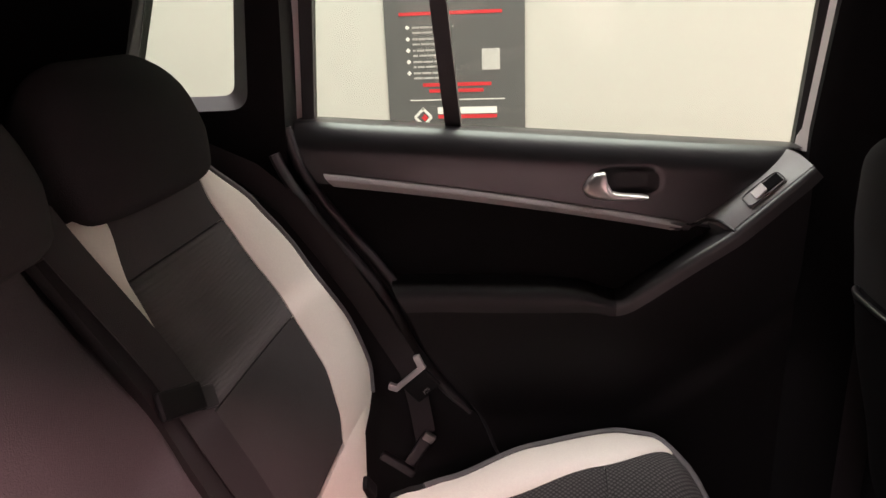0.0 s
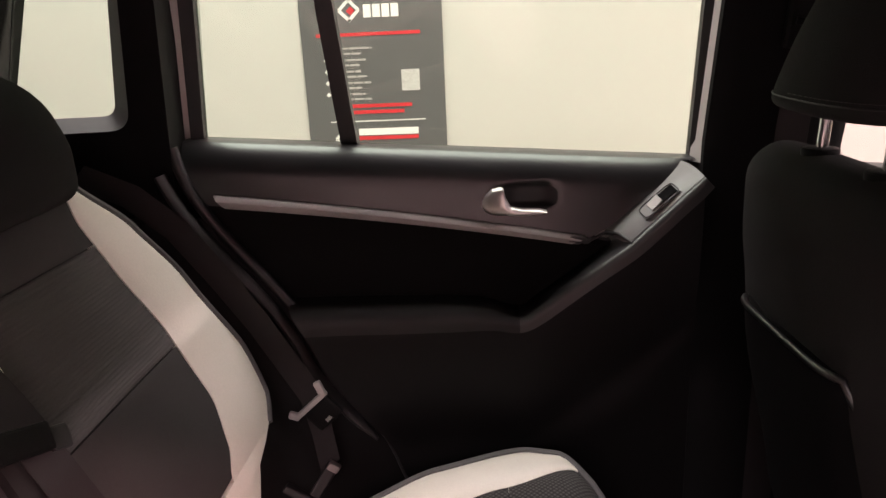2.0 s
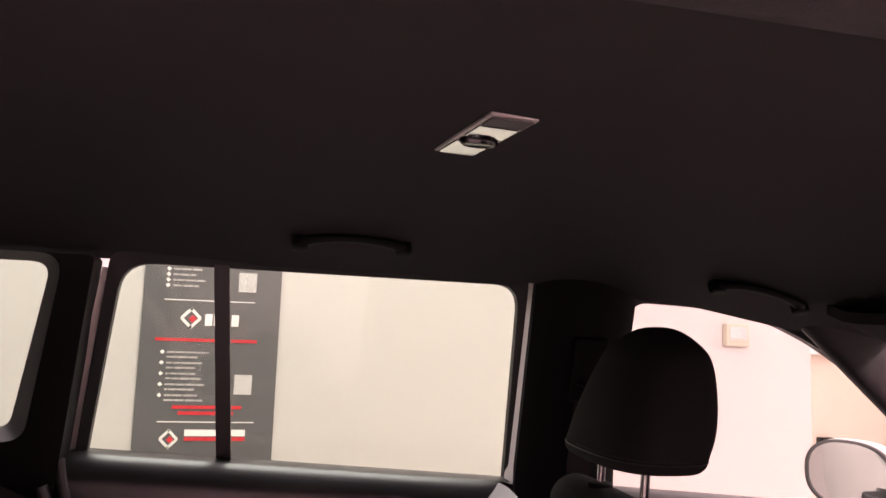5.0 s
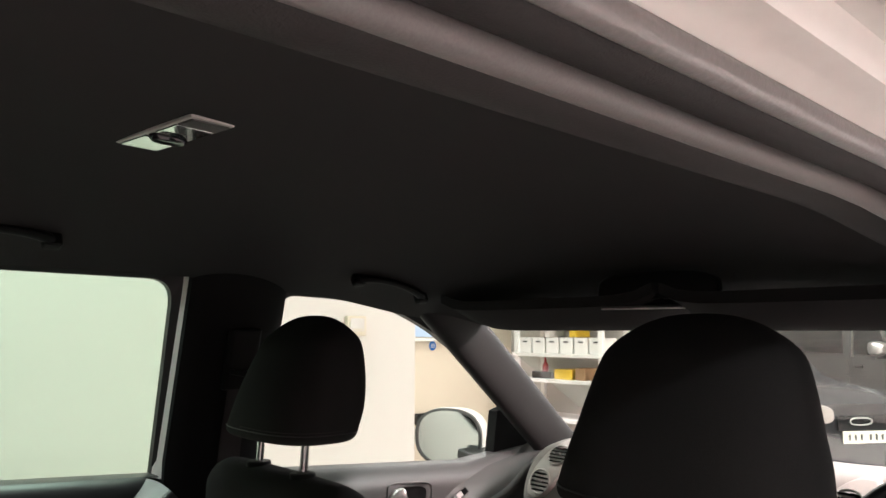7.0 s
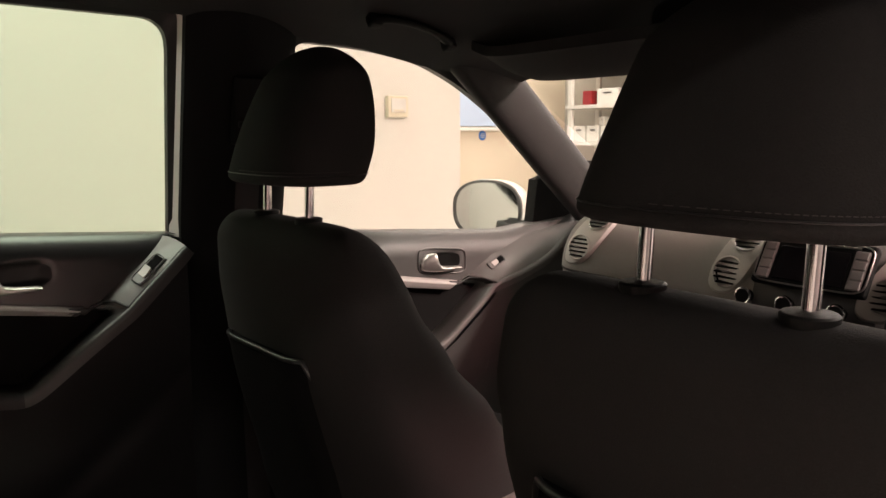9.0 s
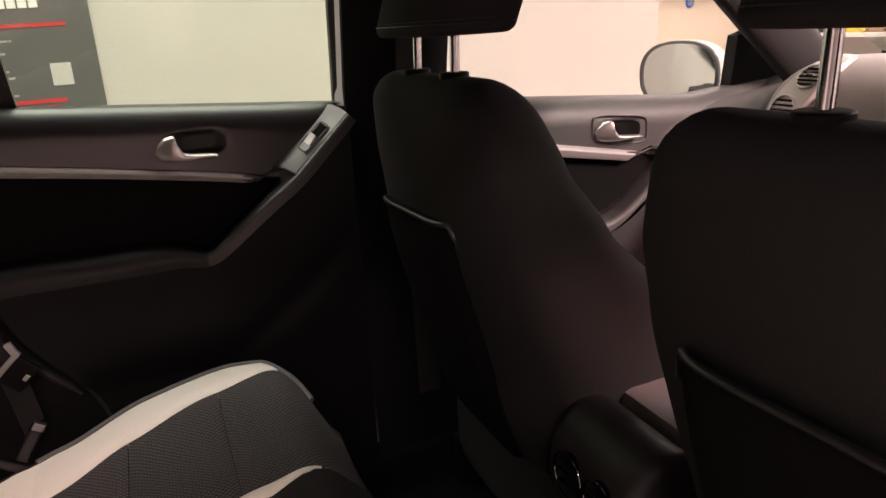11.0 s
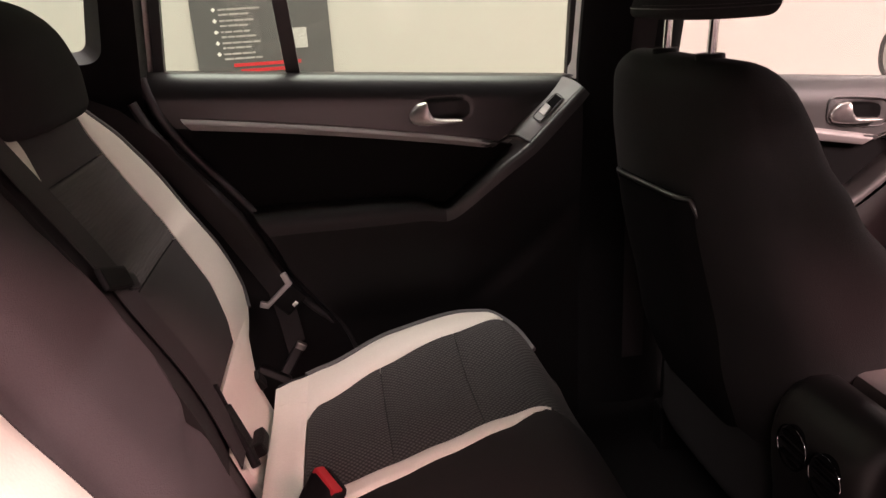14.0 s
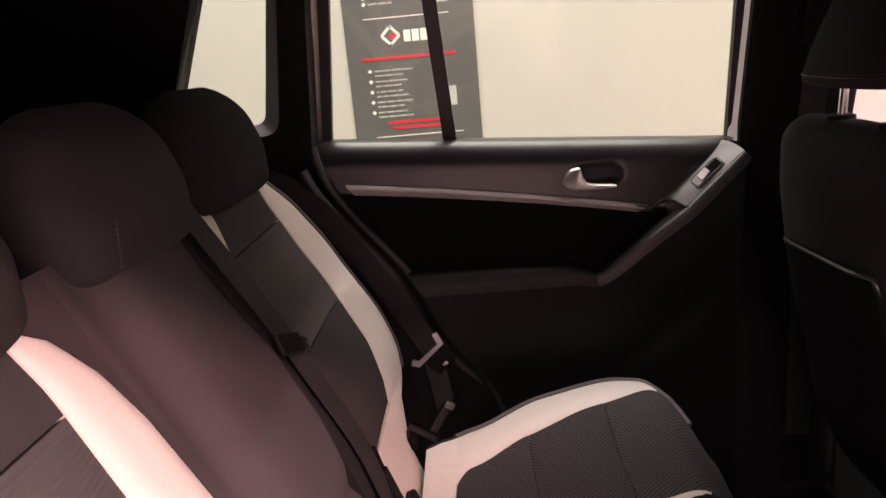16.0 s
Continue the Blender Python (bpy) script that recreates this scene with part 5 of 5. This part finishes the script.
part("screen", block("screen", (0.116, 0.062, 0.006), BLACKGLOSS, rm @ pose(0, -0.004, 0.008), 0.002), radio, "dark glossy screen")
part("slot", block("slot", (0.140, 0.004, 0.005), SATIN, rm @ pose(0, 0.036, 0.0085), 0.001), radio, "bright disc slot")
part("frame_edge", tube("frame_edge", [rm @ Vector((p, q, 0.0085)) for p, q in [(x, y) for x, y in oval(44, 0.092, 0.042, 7)] + [(0.092, 0.0)]], 0.0016, SATIN, 6), radio, "thin bright radio frame")
for s in (-1, 1):
    part("key_panel", block("key_panel", (0.025, 0.070, 0.008), KEYGREY, rm @ pose(s * 0.075, -0.002, 0.0065), 0.005), radio, "grey key panel")
    for k in range(4):
        part("key", block("key", (0.020, 0.0150, 0.006), KEYGREY, rm @ pose(s * 0.075, 0.024 - 0.0175 * k, 0.0095), 0.002), radio)
for y in (0.030, -0.052, -0.136):
    m = dash_frame(y, 0.972) @ pose(0, 0, 0.010)
    part("knob", disc("knob", 0.0125, 0.018, PLASTIC, m @ pose(0, 0, 0.012)), radio, "black control knob")
    part("knob_ring", hoop("knob_ring", 0.0140, 0.0022, CHROME, m @ pose(0, 0, 0.010), 28, 8), radio, "chrome knob ring")

wheel = thing("steering_wheel", "black leather steering wheel with silver spokes", "steering wheel")
wm = pose(1.30, -0.415, 0.985, 0, -66, 0)


def grip(t):
    """Half the thickness of the rim; it swells at the thumb rests."""
    a = 2 * math.pi * t
    return 0.0145 + 0.0065 * (bump_at(math.sin(a), 0.97, 0.10) + bump_at(math.sin(a), -0.97, 0.10)) * (1 if math.cos(a) > -0.35 else 0.4)


part("rim", tube("rim", [wm @ Vector((0.171 * math.cos(2 * math.pi * k / 72), 0.171 * math.sin(2 * math.pi * k / 72), 0)) for k in range(73)], grip, SOFT, 16), wheel)
part("hub", loft("hub", [[wm @ Vector((p * k - 0.010, q * k, z)) for p, q in oval(40, 0.066, 0.080, 2.6)] for z, k in ((-0.045, 0.8), (-0.02, 1), (0.004, 1.0), (0.014, 0.95), (0.020, 0.8), (0.022, 0.4))], PILLARTRIM), wheel, "dark grey airbag cover")
for q in (1, -1):
    arm = part("spoke", sheet("spoke", lambda u, v: wm @ Vector((lerp(0.034, -0.040, v) * lerp(1.0, 0.72, u), q * lerp(0.070, 0.158, u), 0.004 + 0.006 * math.sin(math.pi * v) - 0.006 * u)), 10, 10, wm.to_3x3() @ Vector((0, 0, -0.012)), PLASTIC), wheel, "black wheel spoke")
    part("spoke_trim", sheet("spoke_trim", lambda u, v: wm @ Vector((lerp(0.036, 0.018, v) * lerp(1.0, 0.80, u), q * lerp(0.066, 0.156, u), 0.012 + 0.003 * math.sin(math.pi * v) - 0.006 * u)), 10, 6, wm.to_3x3() @ Vector((0, 0, -0.008)), SILVER), arm, "satin silver spoke trim")
    part("spoke_key", block("spoke_key", (0.030, 0.044, 0.008), BLACKGLOSS, wm @ pose(-0.008, q * 0.112, 0.010), 0.004), arm, "black spoke keys")
part("lower_spoke", block("lower_spoke", (0.11, 0.050, 0.012), SATIN, wm @ pose(-0.110, 0, -0.002), 0.005), wheel, "satin silver lower spoke")
part("badge", disc("badge", 0.020, 0.004, SATIN, wm @ pose(-0.008, 0, 0.023)), wheel, "round silver badge")
part("column", tube("column", [wm @ Vector((0, 0, -0.03)), wm @ Vector((0, 0, -0.16))], 0.045, PLASTIC, 20), wheel)
for q in (1, -1):
    part("stalk", tube("stalk", [wm @ Vector((0, q * 0.03, -0.075)), wm @ Vector((0.010, q * 0.12, -0.062)), wm @ Vector((0.014, q * 0.165, -0.055))], lambda t: 0.008 - 0.002 * t, PLASTIC, 10), wheel, "black control stalk")
part("instrument_hood", sheet("instrument_hood", lambda u, v: (lerp(1.34, 1.50, u), -0.42 + 0.17 * math.cos(math.pi * v), 1.03 + 0.085 * math.sin(math.pi * v) + 0.01 * u), 8, 24, (0, 0, 0.012), PLASTIC), dash, "black hood over the instruments")

for y in (-0.345, -0.480):
    m = pose(1.336, y, 1.035, 0, -80)
    dial = part("dial", disc("dial", 0.052, 0.006, BLACKGLOSS, m, 40), dash, "round dark instrument dial")
    part("dial_ring", hoop("dial_ring", 0.052, 0.0022, SATIN, m @ pose(0, 0, 0.003), 44, 8), dial, "thin bright dial ring")

# door mirror and its black corner piece
dm = thing("door_mirror", "white door mirror with an oval grey-rimmed glass", "car mirror")
mc = pose(1.575, 0.992, 1.038, 0, 0, 27)
part("shell", loft("shell", [[mc @ Vector((d, p * k, q * k)) for p, q in oval(44, 0.110, 0.088, 2.5)] for d, k in ((0.0, 1.0), (0.03, 1.02), (0.08, 0.96), (0.125, 0.75), (0.15, 0.4))], PAINT), dm)
part("rim", loft("rim", [[mc @ Vector((d, p * k, q * k)) for p, q in oval(44, 0.110, 0.088, 2.5)] for d, k in ((0.004, 1.01), (-0.008, 1.0), (-0.010, 0.93), (0.0, 0.91))], GREYTRIM), dm, "grey mirror rim")
part("glass", loft("glass", [[mc @ Vector((d, p * 0.93, q * 0.93)) for p, q in oval(44, 0.110, 0.088, 2.5)] for d in (-0.004, 0.0)], MIRROR), dm, "mirror glass")
part("foot", block("foot", (0.10, 0.20, 0.030), RUBBER, pose(1.60, 0.83, 0.985, 8), 0.01, 3), dm)
CORNER = [(1.528, 1.005), (1.765, 0.990), (1.600, 1.160), (1.536, 1.140)]
corner = part("mirror_corner", mesh("mirror_corner", [(x, front_y(x, z) - 0.014, z) for x, z in CORNER] + [(x, front_y(x, z) + 0.02, z) for x, z in CORNER], [(0, 1, 2, 3), (7, 6, 5, 4), (0, 4, 5, 1), (1, 5, 6, 2), (2, 6, 7, 3), (3, 7, 4, 0)], PLASTIC, False))
tagged(corner, "black plastic mirror corner trim", "car trim", kind="structure")

# ---------------------------------------------------------------- the poster
banner = thing("poster", "tall dark grey printed poster with red and white bars", "poster")
PX0, PX1, PZ0, PZ1 = -0.422, 0.108, 0.45, 2.02
part("sheet", block("sheet", (PX1 - PX0, 0.006, PZ1 - PZ0), POSTER, pose((PX0 + PX1) / 2, WALL_Y - 0.005, (PZ0 + PZ1) / 2), 0.001), banner)


def mark(x0, x1, z0, z1, material, name="printed_bar", slant=0.0):
    part(name, block(name, (x1 - x0, 0.0016, z1 - z0), material, pose((x0 + x1) / 2 + 0.010, WALL_Y - 0.0095, (z0 + z1) / 2 + 0.040, 0, slant), 0), banner)


def diamond(x, z, r):
    z += 0.040
    x += 0.010
    for k in range(4):
        a = math.pi / 2 * k + math.pi / 4
        part("printed_emblem", block("printed_emblem", (r * 1.25, 0.0016, r * 0.26), PRINTWHITE, pose(x + r * 0.52 * math.cos(a), WALL_Y - 0.0095, z + r * 0.62 * math.sin(a), 0, math.degrees(-a) + 90), 0), banner)
    part("printed_emblem", block("printed_emblem", (r * 0.5, 0.0018, r * 0.5), PRINTRED, pose(x + r * 0.15, WALL_Y - 0.0097, z - r * 0.05, 0, 45), 0), banner)


def bullets(z, rows, gap, lines, x0=-0.351, x1=-0.168):
    for k in range(rows):
        zz = z - k * gap
        mark(x0, x0 + 0.013, zz - 0.0065, zz + 0.0065, PRINTWHITE, "printed_bullet", 45)
        for i in range(lines):
            end = x1 - ((k * 37 + i * 53) % 5) * 0.012 - (0.05 if i == 1 and k == 1 else 0)
            x = x0 + 0.024
            while x < end - 0.006:
                w = 0.012 + 0.008 * ((k * 7 + i * 5 + int(x * 400)) % 4)
                mark(x, min(end, x + w), zz - 0.004 - 0.019 * i, zz + 0.003 - 0.019 * i, PRINTTEXT, "printed_word")
                x += w + 0.004


mark(-0.30, -0.02, 1.690, 1.730, PRINTWHITE)
mark(-0.368, -0.075, 1.652, 1.664, PRINTRED)
mark(-0.368, -0.03, 1.628, 1.640, PRINTRED)
mark(-0.368, -0.03, 1.604, 1.616, PRINTRED)
mark(-0.240, -0.05, 1.580, 1.592, PRINTRED)
bullets(1.556, 5, 0.022, 1, -0.348, -0.190)
mark(-0.071, -0.001, 1.452, 1.530, PRINTGREY, "printed_square")
mark(-0.350, -0.002, 1.409, 1.413, PRINTWHITE)
diamond(-0.246, 1.340, 0.045)
for k in range(4):
    mark(-0.192 + k * 0.034, -0.164 + k * 0.034, 1.312, 1.358, PRINTWHITE, "printed_block")
mark(-0.375, 0.014, 1.248, 1.260, PRINTRED)
bullets(1.205, 5, 0.042, 2)
mark(-0.064, 0.004, 1.043, 1.121, PRINTGREY, "printed_square")
mark(-0.294, -0.030, 0.985, 0.998, PRINTRED)
mark(-0.270, -0.060, 0.962, 0.975, PRINTRED)
mark(-0.345, 0.020, 0.932, 0.936, PRINTWHITE)
diamond(-0.298, 0.868, 0.040)
mark(-0.240, -0.010, 0.880, 0.905, PRINTWHITE, "printed_block")
mark(-0.240, -0.010, 0.862, 0.876, PRINTRED, "printed_block")

# ---------------------------------------------------------------- beyond the front window
pic = thing("wall_thermostat", "small square beige control box on the cream wall", "control box")
part("case", block("case", (0.120, 0.030, 0.104), BOXBEIGE, pose(2.198, WALL_Y - 0.015, 1.395), 0.006, 3), pic)
part("face", block("face", (0.086, 0.004, 0.066), PRINTGREY, pose(2.198, WALL_Y - 0.032, 1.400), 0.002), pic, "grey display")
part("label", block("label", (0.06, 0.002, 0.008), BOXBEIGE, pose(2.198, WALL_Y - 0.035, 1.376), 0), pic)

RECESS = 4.30
glz = thing("window_5", "blue-tinted internal window in a white frame", "window", kind="structure")
part("window_pane", block("window_pane", (1.25, 0.02, 0.80), BLUEGLASS, pose(3.955, RECESS - 0.014, 1.72), 0), glz, "pale blue window film")
for x, w in ((4.60, 0.05), (4.72, 0.05), (3.30, 0.05)):
    part("window_frame", block("window_frame", (w, 0.05, 0.86), WHITEPLASTIC, pose(x, RECESS - 0.025, 1.72), 0.004), glz, "white window frame")
part("window_sill", block("window_sill", (1.5, 0.06, 0.03), WHITEPLASTIC, pose(4.0, RECESS - 0.03, 1.295), 0.004), glz, "white window sill")
sign = thing("wall_sign", "round blue mandatory sign on the beige wall", "sign")
part("plate", disc("plate", 0.043, 0.004, SIGNBLUE, pose(4.40, RECESS - 0.006, 1.238, 90)), sign)
for k in (-1, 0, 1):
    part("printed_bar", block("printed_bar", (0.052 - 0.012 * abs(k), 0.001, 0.006), PRINTWHITE, pose(4.40, RECESS - 0.0068, 1.238 + 0.015 * k), 0), sign)
socket = thing("wall_socket", "black wall socket plate on a white box", "socket")
part("plate", block("plate", (0.13, 0.04, 0.10), BLACKGLOSS, pose(4.255, RECESS - 0.02, 0.60), 0.006), socket)
part("printed_bar", block("printed_bar", (0.05, 0.004, 0.02), PRINTWHITE, pose(4.255, RECESS - 0.041, 0.60), 0), socket)
part("box", block("box", (0.17, 0.05, 0.14), WHITEPLASTIC, pose(4.26, RECESS - 0.025, 0.46), 0.006), socket, "white plastic box")

# shelves
SX = 5.15
unit = thing("shelf_unit", "white metal shelving unit full of boxes and tools", "shelf")
for y in (2.86, 3.78):
    for dx in (-0.18, 0.18):
        part("post", block("post", (0.035, 0.045, 2.1), WHITEPLASTIC, pose(SX + dx, y, 1.05), 0.003), unit)
for z in (0.30, 0.62, 0.945, 1.165, 1.475, 1.80, 2.08):
    part("shelf", block("shelf", (0.42, 1.00, 0.030), WHITEPLASTIC, pose(SX, 3.32, z), 0.003), unit)


def carton(y, z, w, h, material, label, name="storage_box", cat="box"):
    ob = thing(name, label, cat, "things on the shelves")
    part("body", block("body", (0.20, w, h), material, pose(SX - 0.06, y, z + 0.0155 + h / 2), 0.008), ob)
    if material is WHITEPLASTIC:
        part("slot", block("slot", (0.004, w * 0.4, h * 0.10), GREYTRIM, pose(SX - 0.161, y, z + h * 0.85), 0.001), ob)


for k in range(6):
    carton(2.93 + 0.155 * k, 1.165, 0.135, 0.135, WHITEPLASTIC, "white plastic storage box on the shelf")
carton(3.17, 1.305, 0.07, 0.09, YELLOW, "yellow and black spray bottle on the boxes", "spray_bottle", "bottle")
carton(3.45, 1.305, 0.06, 0.07, WHITEPLASTIC, "white bottle standing on the boxes", "bottle", "bottle")
carton(3.28, 0.945, 0.19, 0.085, YELLOW, "yellow tool case on the shelf", "tool_case", "case")
carton(3.10, 0.945, 0.10, 0.10, BROWNBOX, "brown tool bag on the shelf", "tool_bag", "bag")
carton(3.52, 0.945, 0.22, 0.060, BLACKGLOSS, "black tools lying on the shelf", "tool_tray", "tools")
rb = thing("squeeze_bottle", "red squeeze bottle with a narrow neck", "bottle", "things on the shelves")
part("body", loft("body", [[(SX - 0.10 + r * math.cos(a), 3.52 + r * math.sin(a), 0.962 + 0.06 + h) for a in np.linspace(0, 2 * math.pi, 17)[:-1]] for h, r in ((0, 0.028), (0.05, 0.028), (0.075, 0.012), (0.13, 0.006))], RED), rb)
carton(3.62, 1.475, 0.10, 0.12, RED, "red carton on the shelf", "carton", "box")
carton(3.40, 1.475, 0.22, 0.13, WHITEPLASTIC, "white carton on the shelf", "carton", "box")
carton(3.14, 1.475, 0.16, 0.17, BROWNBOX, "brown cardboard carton on the shelf", "carton", "box")
carton(2.95, 1.475, 0.16, 0.20, GREYTRIM, "grey case on the shelf", "carton", "box")
carton(3.40, 1.80, 0.30, 0.15, BLACKGLOSS, "black cable box on the shelf", "carton", "box")
carton(3.05, 1.80, 0.20, 0.18, BROWNBOX, "brown cardboard carton on the shelf", "carton", "box")

# ---------------------------------------------------------------- vehicles beyond the windscreen
def road_wheel(owner, x, y, z, r, yaw):
    m = pose(x, y, z, 90, 0, yaw)
    w = part("wheel", hoop("tyre", r * 0.82, r * 0.20, RUBBER, m, 40, 12), owner)
    part("rim", disc("rim", r * 0.62, 0.05, BLACKGLOSS, m @ pose(0, 0, 0.015)), w)
    for k in range(5):
        part("spoke", loft("spoke", [[m @ pose(0, 0, 0.048, 0, 0, 72 * k) @ Vector((d, p * k2, q)) for p, q in oval(8, r * 0.11, 0.012, 4)] for d, k2 in ((0.02, 0.7), (r * 0.30, 0.75), (r * 0.48, 1.1), (r * 0.61, 1.6))], SILVER), w)
    part("rim_edge", hoop("rim_edge", r * 0.63, r * 0.045, SILVER, m @ pose(0, 0, 0.040), 40, 8), w)


VANGLASS = mat("dark_green_glass", (0.02, 0.035, 0.030), 0.06, 0, 0, 60, 0.05)


def side_panel(name, corners, w, thick, material, r=0.03):
    """A flat panel with rounded corners in the plane of a vehicle's flank; x is forward, z up."""
    out = rounded(corners, r)
    n = len(out)
    verts = [(x, w, z) for x, z in out] + [(x, w + thick, z) for x, z in out]
    return mesh(name, verts, [tuple(range(n)), tuple(range(2 * n - 1, n - 1, -1))] + [(i, n + i, n + (i + 1) % n, (i + 1) % n) for i in range(n)], material, False)


def van(x, y, yaw):
    """A van with its front axle at the origin, x forward, its near flank at y = 0."""
    ob = thing("van", "dark grey panel van parked across the garage", "van")
    ob.matrix_world = pose(x, y, 0, 0, 0, yaw)
    prof = [(-2.6, 0.24), (-2.6, 1.50), (-2.5, 1.575), (-0.34, 1.585), (-0.22, 1.555), (0.22, 1.005), (0.34, 0.955), (0.74, 0.875), (0.84, 0.76), (0.87, 0.55), (0.86, 0.34), (0.72, 0.24)]
    rows = []
    for k in range(17):
        t = k / 16
        e = abs(2 * t - 1)
        rows.append([(p - 0.10 * e ** 6 * step(0.3, 0.8, p), 1.62 * t, q - 0.03 * e ** 8 * step(0.5, 1.5, q)) for p, q in prof])
    part("body", loft("body", rows, VANPAINT), ob)
    part("windscreen", mesh("windscreen", [(-0.19, 0.14, 1.53), (-0.19, 1.48, 1.53), (0.20, 1.52, 1.045), (0.20, 0.10, 1.045), (-0.18, 0.14, 1.54), (-0.18, 1.48, 1.54), (0.21, 1.52, 1.055), (0.21, 0.10, 1.055)], [(0, 1, 2, 3), (7, 6, 5, 4), (0, 4, 5, 1), (1, 5, 6, 2), (2, 6, 7, 3), (3, 7, 4, 0)], VANGLASS, False), ob, "dark windscreen")
    part("front_window", side_panel("front_window", [(-0.62, 1.13), (-0.60, 1.485), (-0.31, 1.485), (-0.17, 1.12)], -0.004, 0.008, BLACKGLOSS), ob, "dark side window")
    part("quarter_window", side_panel("quarter_window", [(-0.125, 1.12), (-0.25, 1.47), (-0.06, 1.24), (0.06, 1.08)], -0.004, 0.008, VANGLASS, 0.015), ob, "small dark window")
    part("rear_window", side_panel("rear_window", [(-1.75, 1.13), (-1.75, 1.485), (-0.76, 1.485), (-0.76, 1.13)], -0.004, 0.008, BLACKGLOSS), ob, "dark side window")
    part("window_pillar", side_panel("window_pillar", [(-0.645, 1.10), (-0.62, 1.50), (-0.60, 1.50), (-0.622, 1.10)], -0.010, 0.010, SATIN, 0.004), ob, "bright window pillar")
    part("screen_pillar", tube("screen_pillar", [(-0.235, -0.002, 1.575), (-0.02, -0.004, 1.30), (0.21, -0.002, 1.015), (0.36, 0.0, 0.955), (0.72, 0.02, 0.885)], 0.016, SATIN, 10, 0.7), ob, "pale edge of the windscreen pillar and bonnet")
    mir = part("mirror", loft("mirror", [[(-0.20 + d, -0.14 + p * k, 1.20 + q * k) for p, q in oval(20, 0.10, 0.075, 2.8)] for d, k in ((-0.02, 0.97), (0.02, 1.0), (0.08, 0.8), (0.11, 0.4))], SATIN), ob, "silver door mirror")
    part("mirror_arm", block("mirror_arm", (0.07, 0.26, 0.035), PLASTIC, pose(-0.18, -0.09, 1.11), 0.01), mir, "black mirror arm")
    part("moulding", block("moulding", (2.2, 0.016, 0.03), VANPAINT, pose(-0.9, -0.004, 0.90), 0.006), ob)
    part("door_joint", block("door_joint", (0.008, 0.010, 0.75), RUBBER, pose(-0.70, 0.0, 0.72), 0), ob, "dark door joint")
    part("door_joint", block("door_joint", (0.008, 0.010, 0.55), RUBBER, pose(0.06, 0.0, 0.88, 0, -14), 0), ob, "dark door joint")
    part("door_handle", block("door_handle", (0.12, 0.03, 0.03), PLASTIC, pose(-0.56, -0.01, 1.00), 0.008), ob)
    part("indicator", block("indicator", (0.07, 0.012, 0.025), SATIN, pose(0.27, -0.004, 0.86), 0.004), ob, "bright side repeater")
    part("roof_aerial", tube("roof_aerial", [(-0.42, 0.75, 1.57), (-0.45, 0.75, 1.60), (-0.52, 0.75, 1.625)], 0.02, RUBBER, 10), ob)
    part("headlight", block("headlight", (0.06, 0.36, 0.15), LIGHTCLEAR, pose(0.80, 0.25, 0.76, 0, 20), 0.02), ob, "clear headlight")
    for wx in (0.0, -2.1):
        part("wheel_arch", disc("wheel_arch", 0.37, 0.02, RUBBER, pose(wx + 0.07, -0.006, 0.39, 90), 40), ob, "black wheel arch")
        part("arch_lip", hoop("arch_lip", 0.375, 0.014, VANPAINT, pose(wx + 0.07, -0.006, 0.39, 90), 40, 8), ob)
        road_wheel(ob, wx + 0.07, -0.02, 0.345, 0.345, 0)


van(8.50, 1.70, 245)


def dark_car():
    """A small black car seen from its nose: x into the car, nose at the origin."""
    ob = thing("car", "black hatchback parked nose first beside the van", "car")
    ob.matrix_world = pose(7.05, 1.63, 0, 0, 0, 58)
    rows = []
    for k in range(17):
        t = 2 * k / 16 - 1
        w = abs(t) ** 4
        side = [(3.4, 0.22), (3.4, 0.95), (2.9, 1.25), (1.75, 1.30), (1.10, 0.95), (0.70, 0.90), (0.22, 0.84), (0.05, 0.74), (0.0, 0.60), (0.0, 0.42), (0.06, 0.20)]
        rows.append([(p + 0.22 * w * (1 if p < 1.4 else -0.4), 0.66 * t * (1 - 0.18 * step(0.9, 1.3, q)), q - 0.08 * w * step(0.5, 1.0, q)) for p, q in side])
    part("body", loft("body", rows, BLACKPAINT), ob)
    part("grille", side_block("grille", (0.02, 0.52, 0.13), BLACKGLOSS, (-0.004, 0, 0.585)), ob, "black grille")
    part("number_plate", side_block("number_plate", (0.012, 0.44, 0.105), PLATE, (-0.012, 0, 0.465)), ob, "pale plate with dark bars")
    for k in range(6):
        part("printed_bar", block("printed_bar", (0.004, 0.020, 0.050), GREYTRIM, pose(-0.019, 0.16 - 0.058 * k - (0.03 if k > 2 else 0), 0.465), 0), ob)
    rim = [(-0.018, 0.04 + p, 0.600 + q) for p, q in oval(40, 0.105, 0.030, 2.6)]
    part("emblem", tube("emblem", rim + rim[:1], 0.006, SATIN, 8), ob, "plain oval chrome emblem")
    for s in (-1, 1):
        part("headlight", loft("headlight", [[(0.015 + 0.16 * abs(q / 0.12) ** 2 * 0.7 * (1 if q * s > 0 else 0.2) - d, s * 0.42 + q * k, 0.665 + p * k + 0.10 * q * s) for p, q in oval(28, 0.078, 0.155, 2.4)] for d, k in ((-0.05, 1.0), (0.03, 1.0), (0.045, 0.9))], LIGHTCLEAR), ob, "clear headlight")
        part("air_intake", side_block("air_intake", (0.02, 0.20, 0.09), RUBBER, (0.07, s * 0.46, 0.36)), ob, "black air intake")
        for wx in (0.66, 2.7):
            road_wheel(ob, wx, s * 0.62, 0.30, 0.30, 0 if s < 0 else 180)


def side_block(name, size, material, at):
    return block(name, size, material, pose(*at), 0.008)


dark_car()
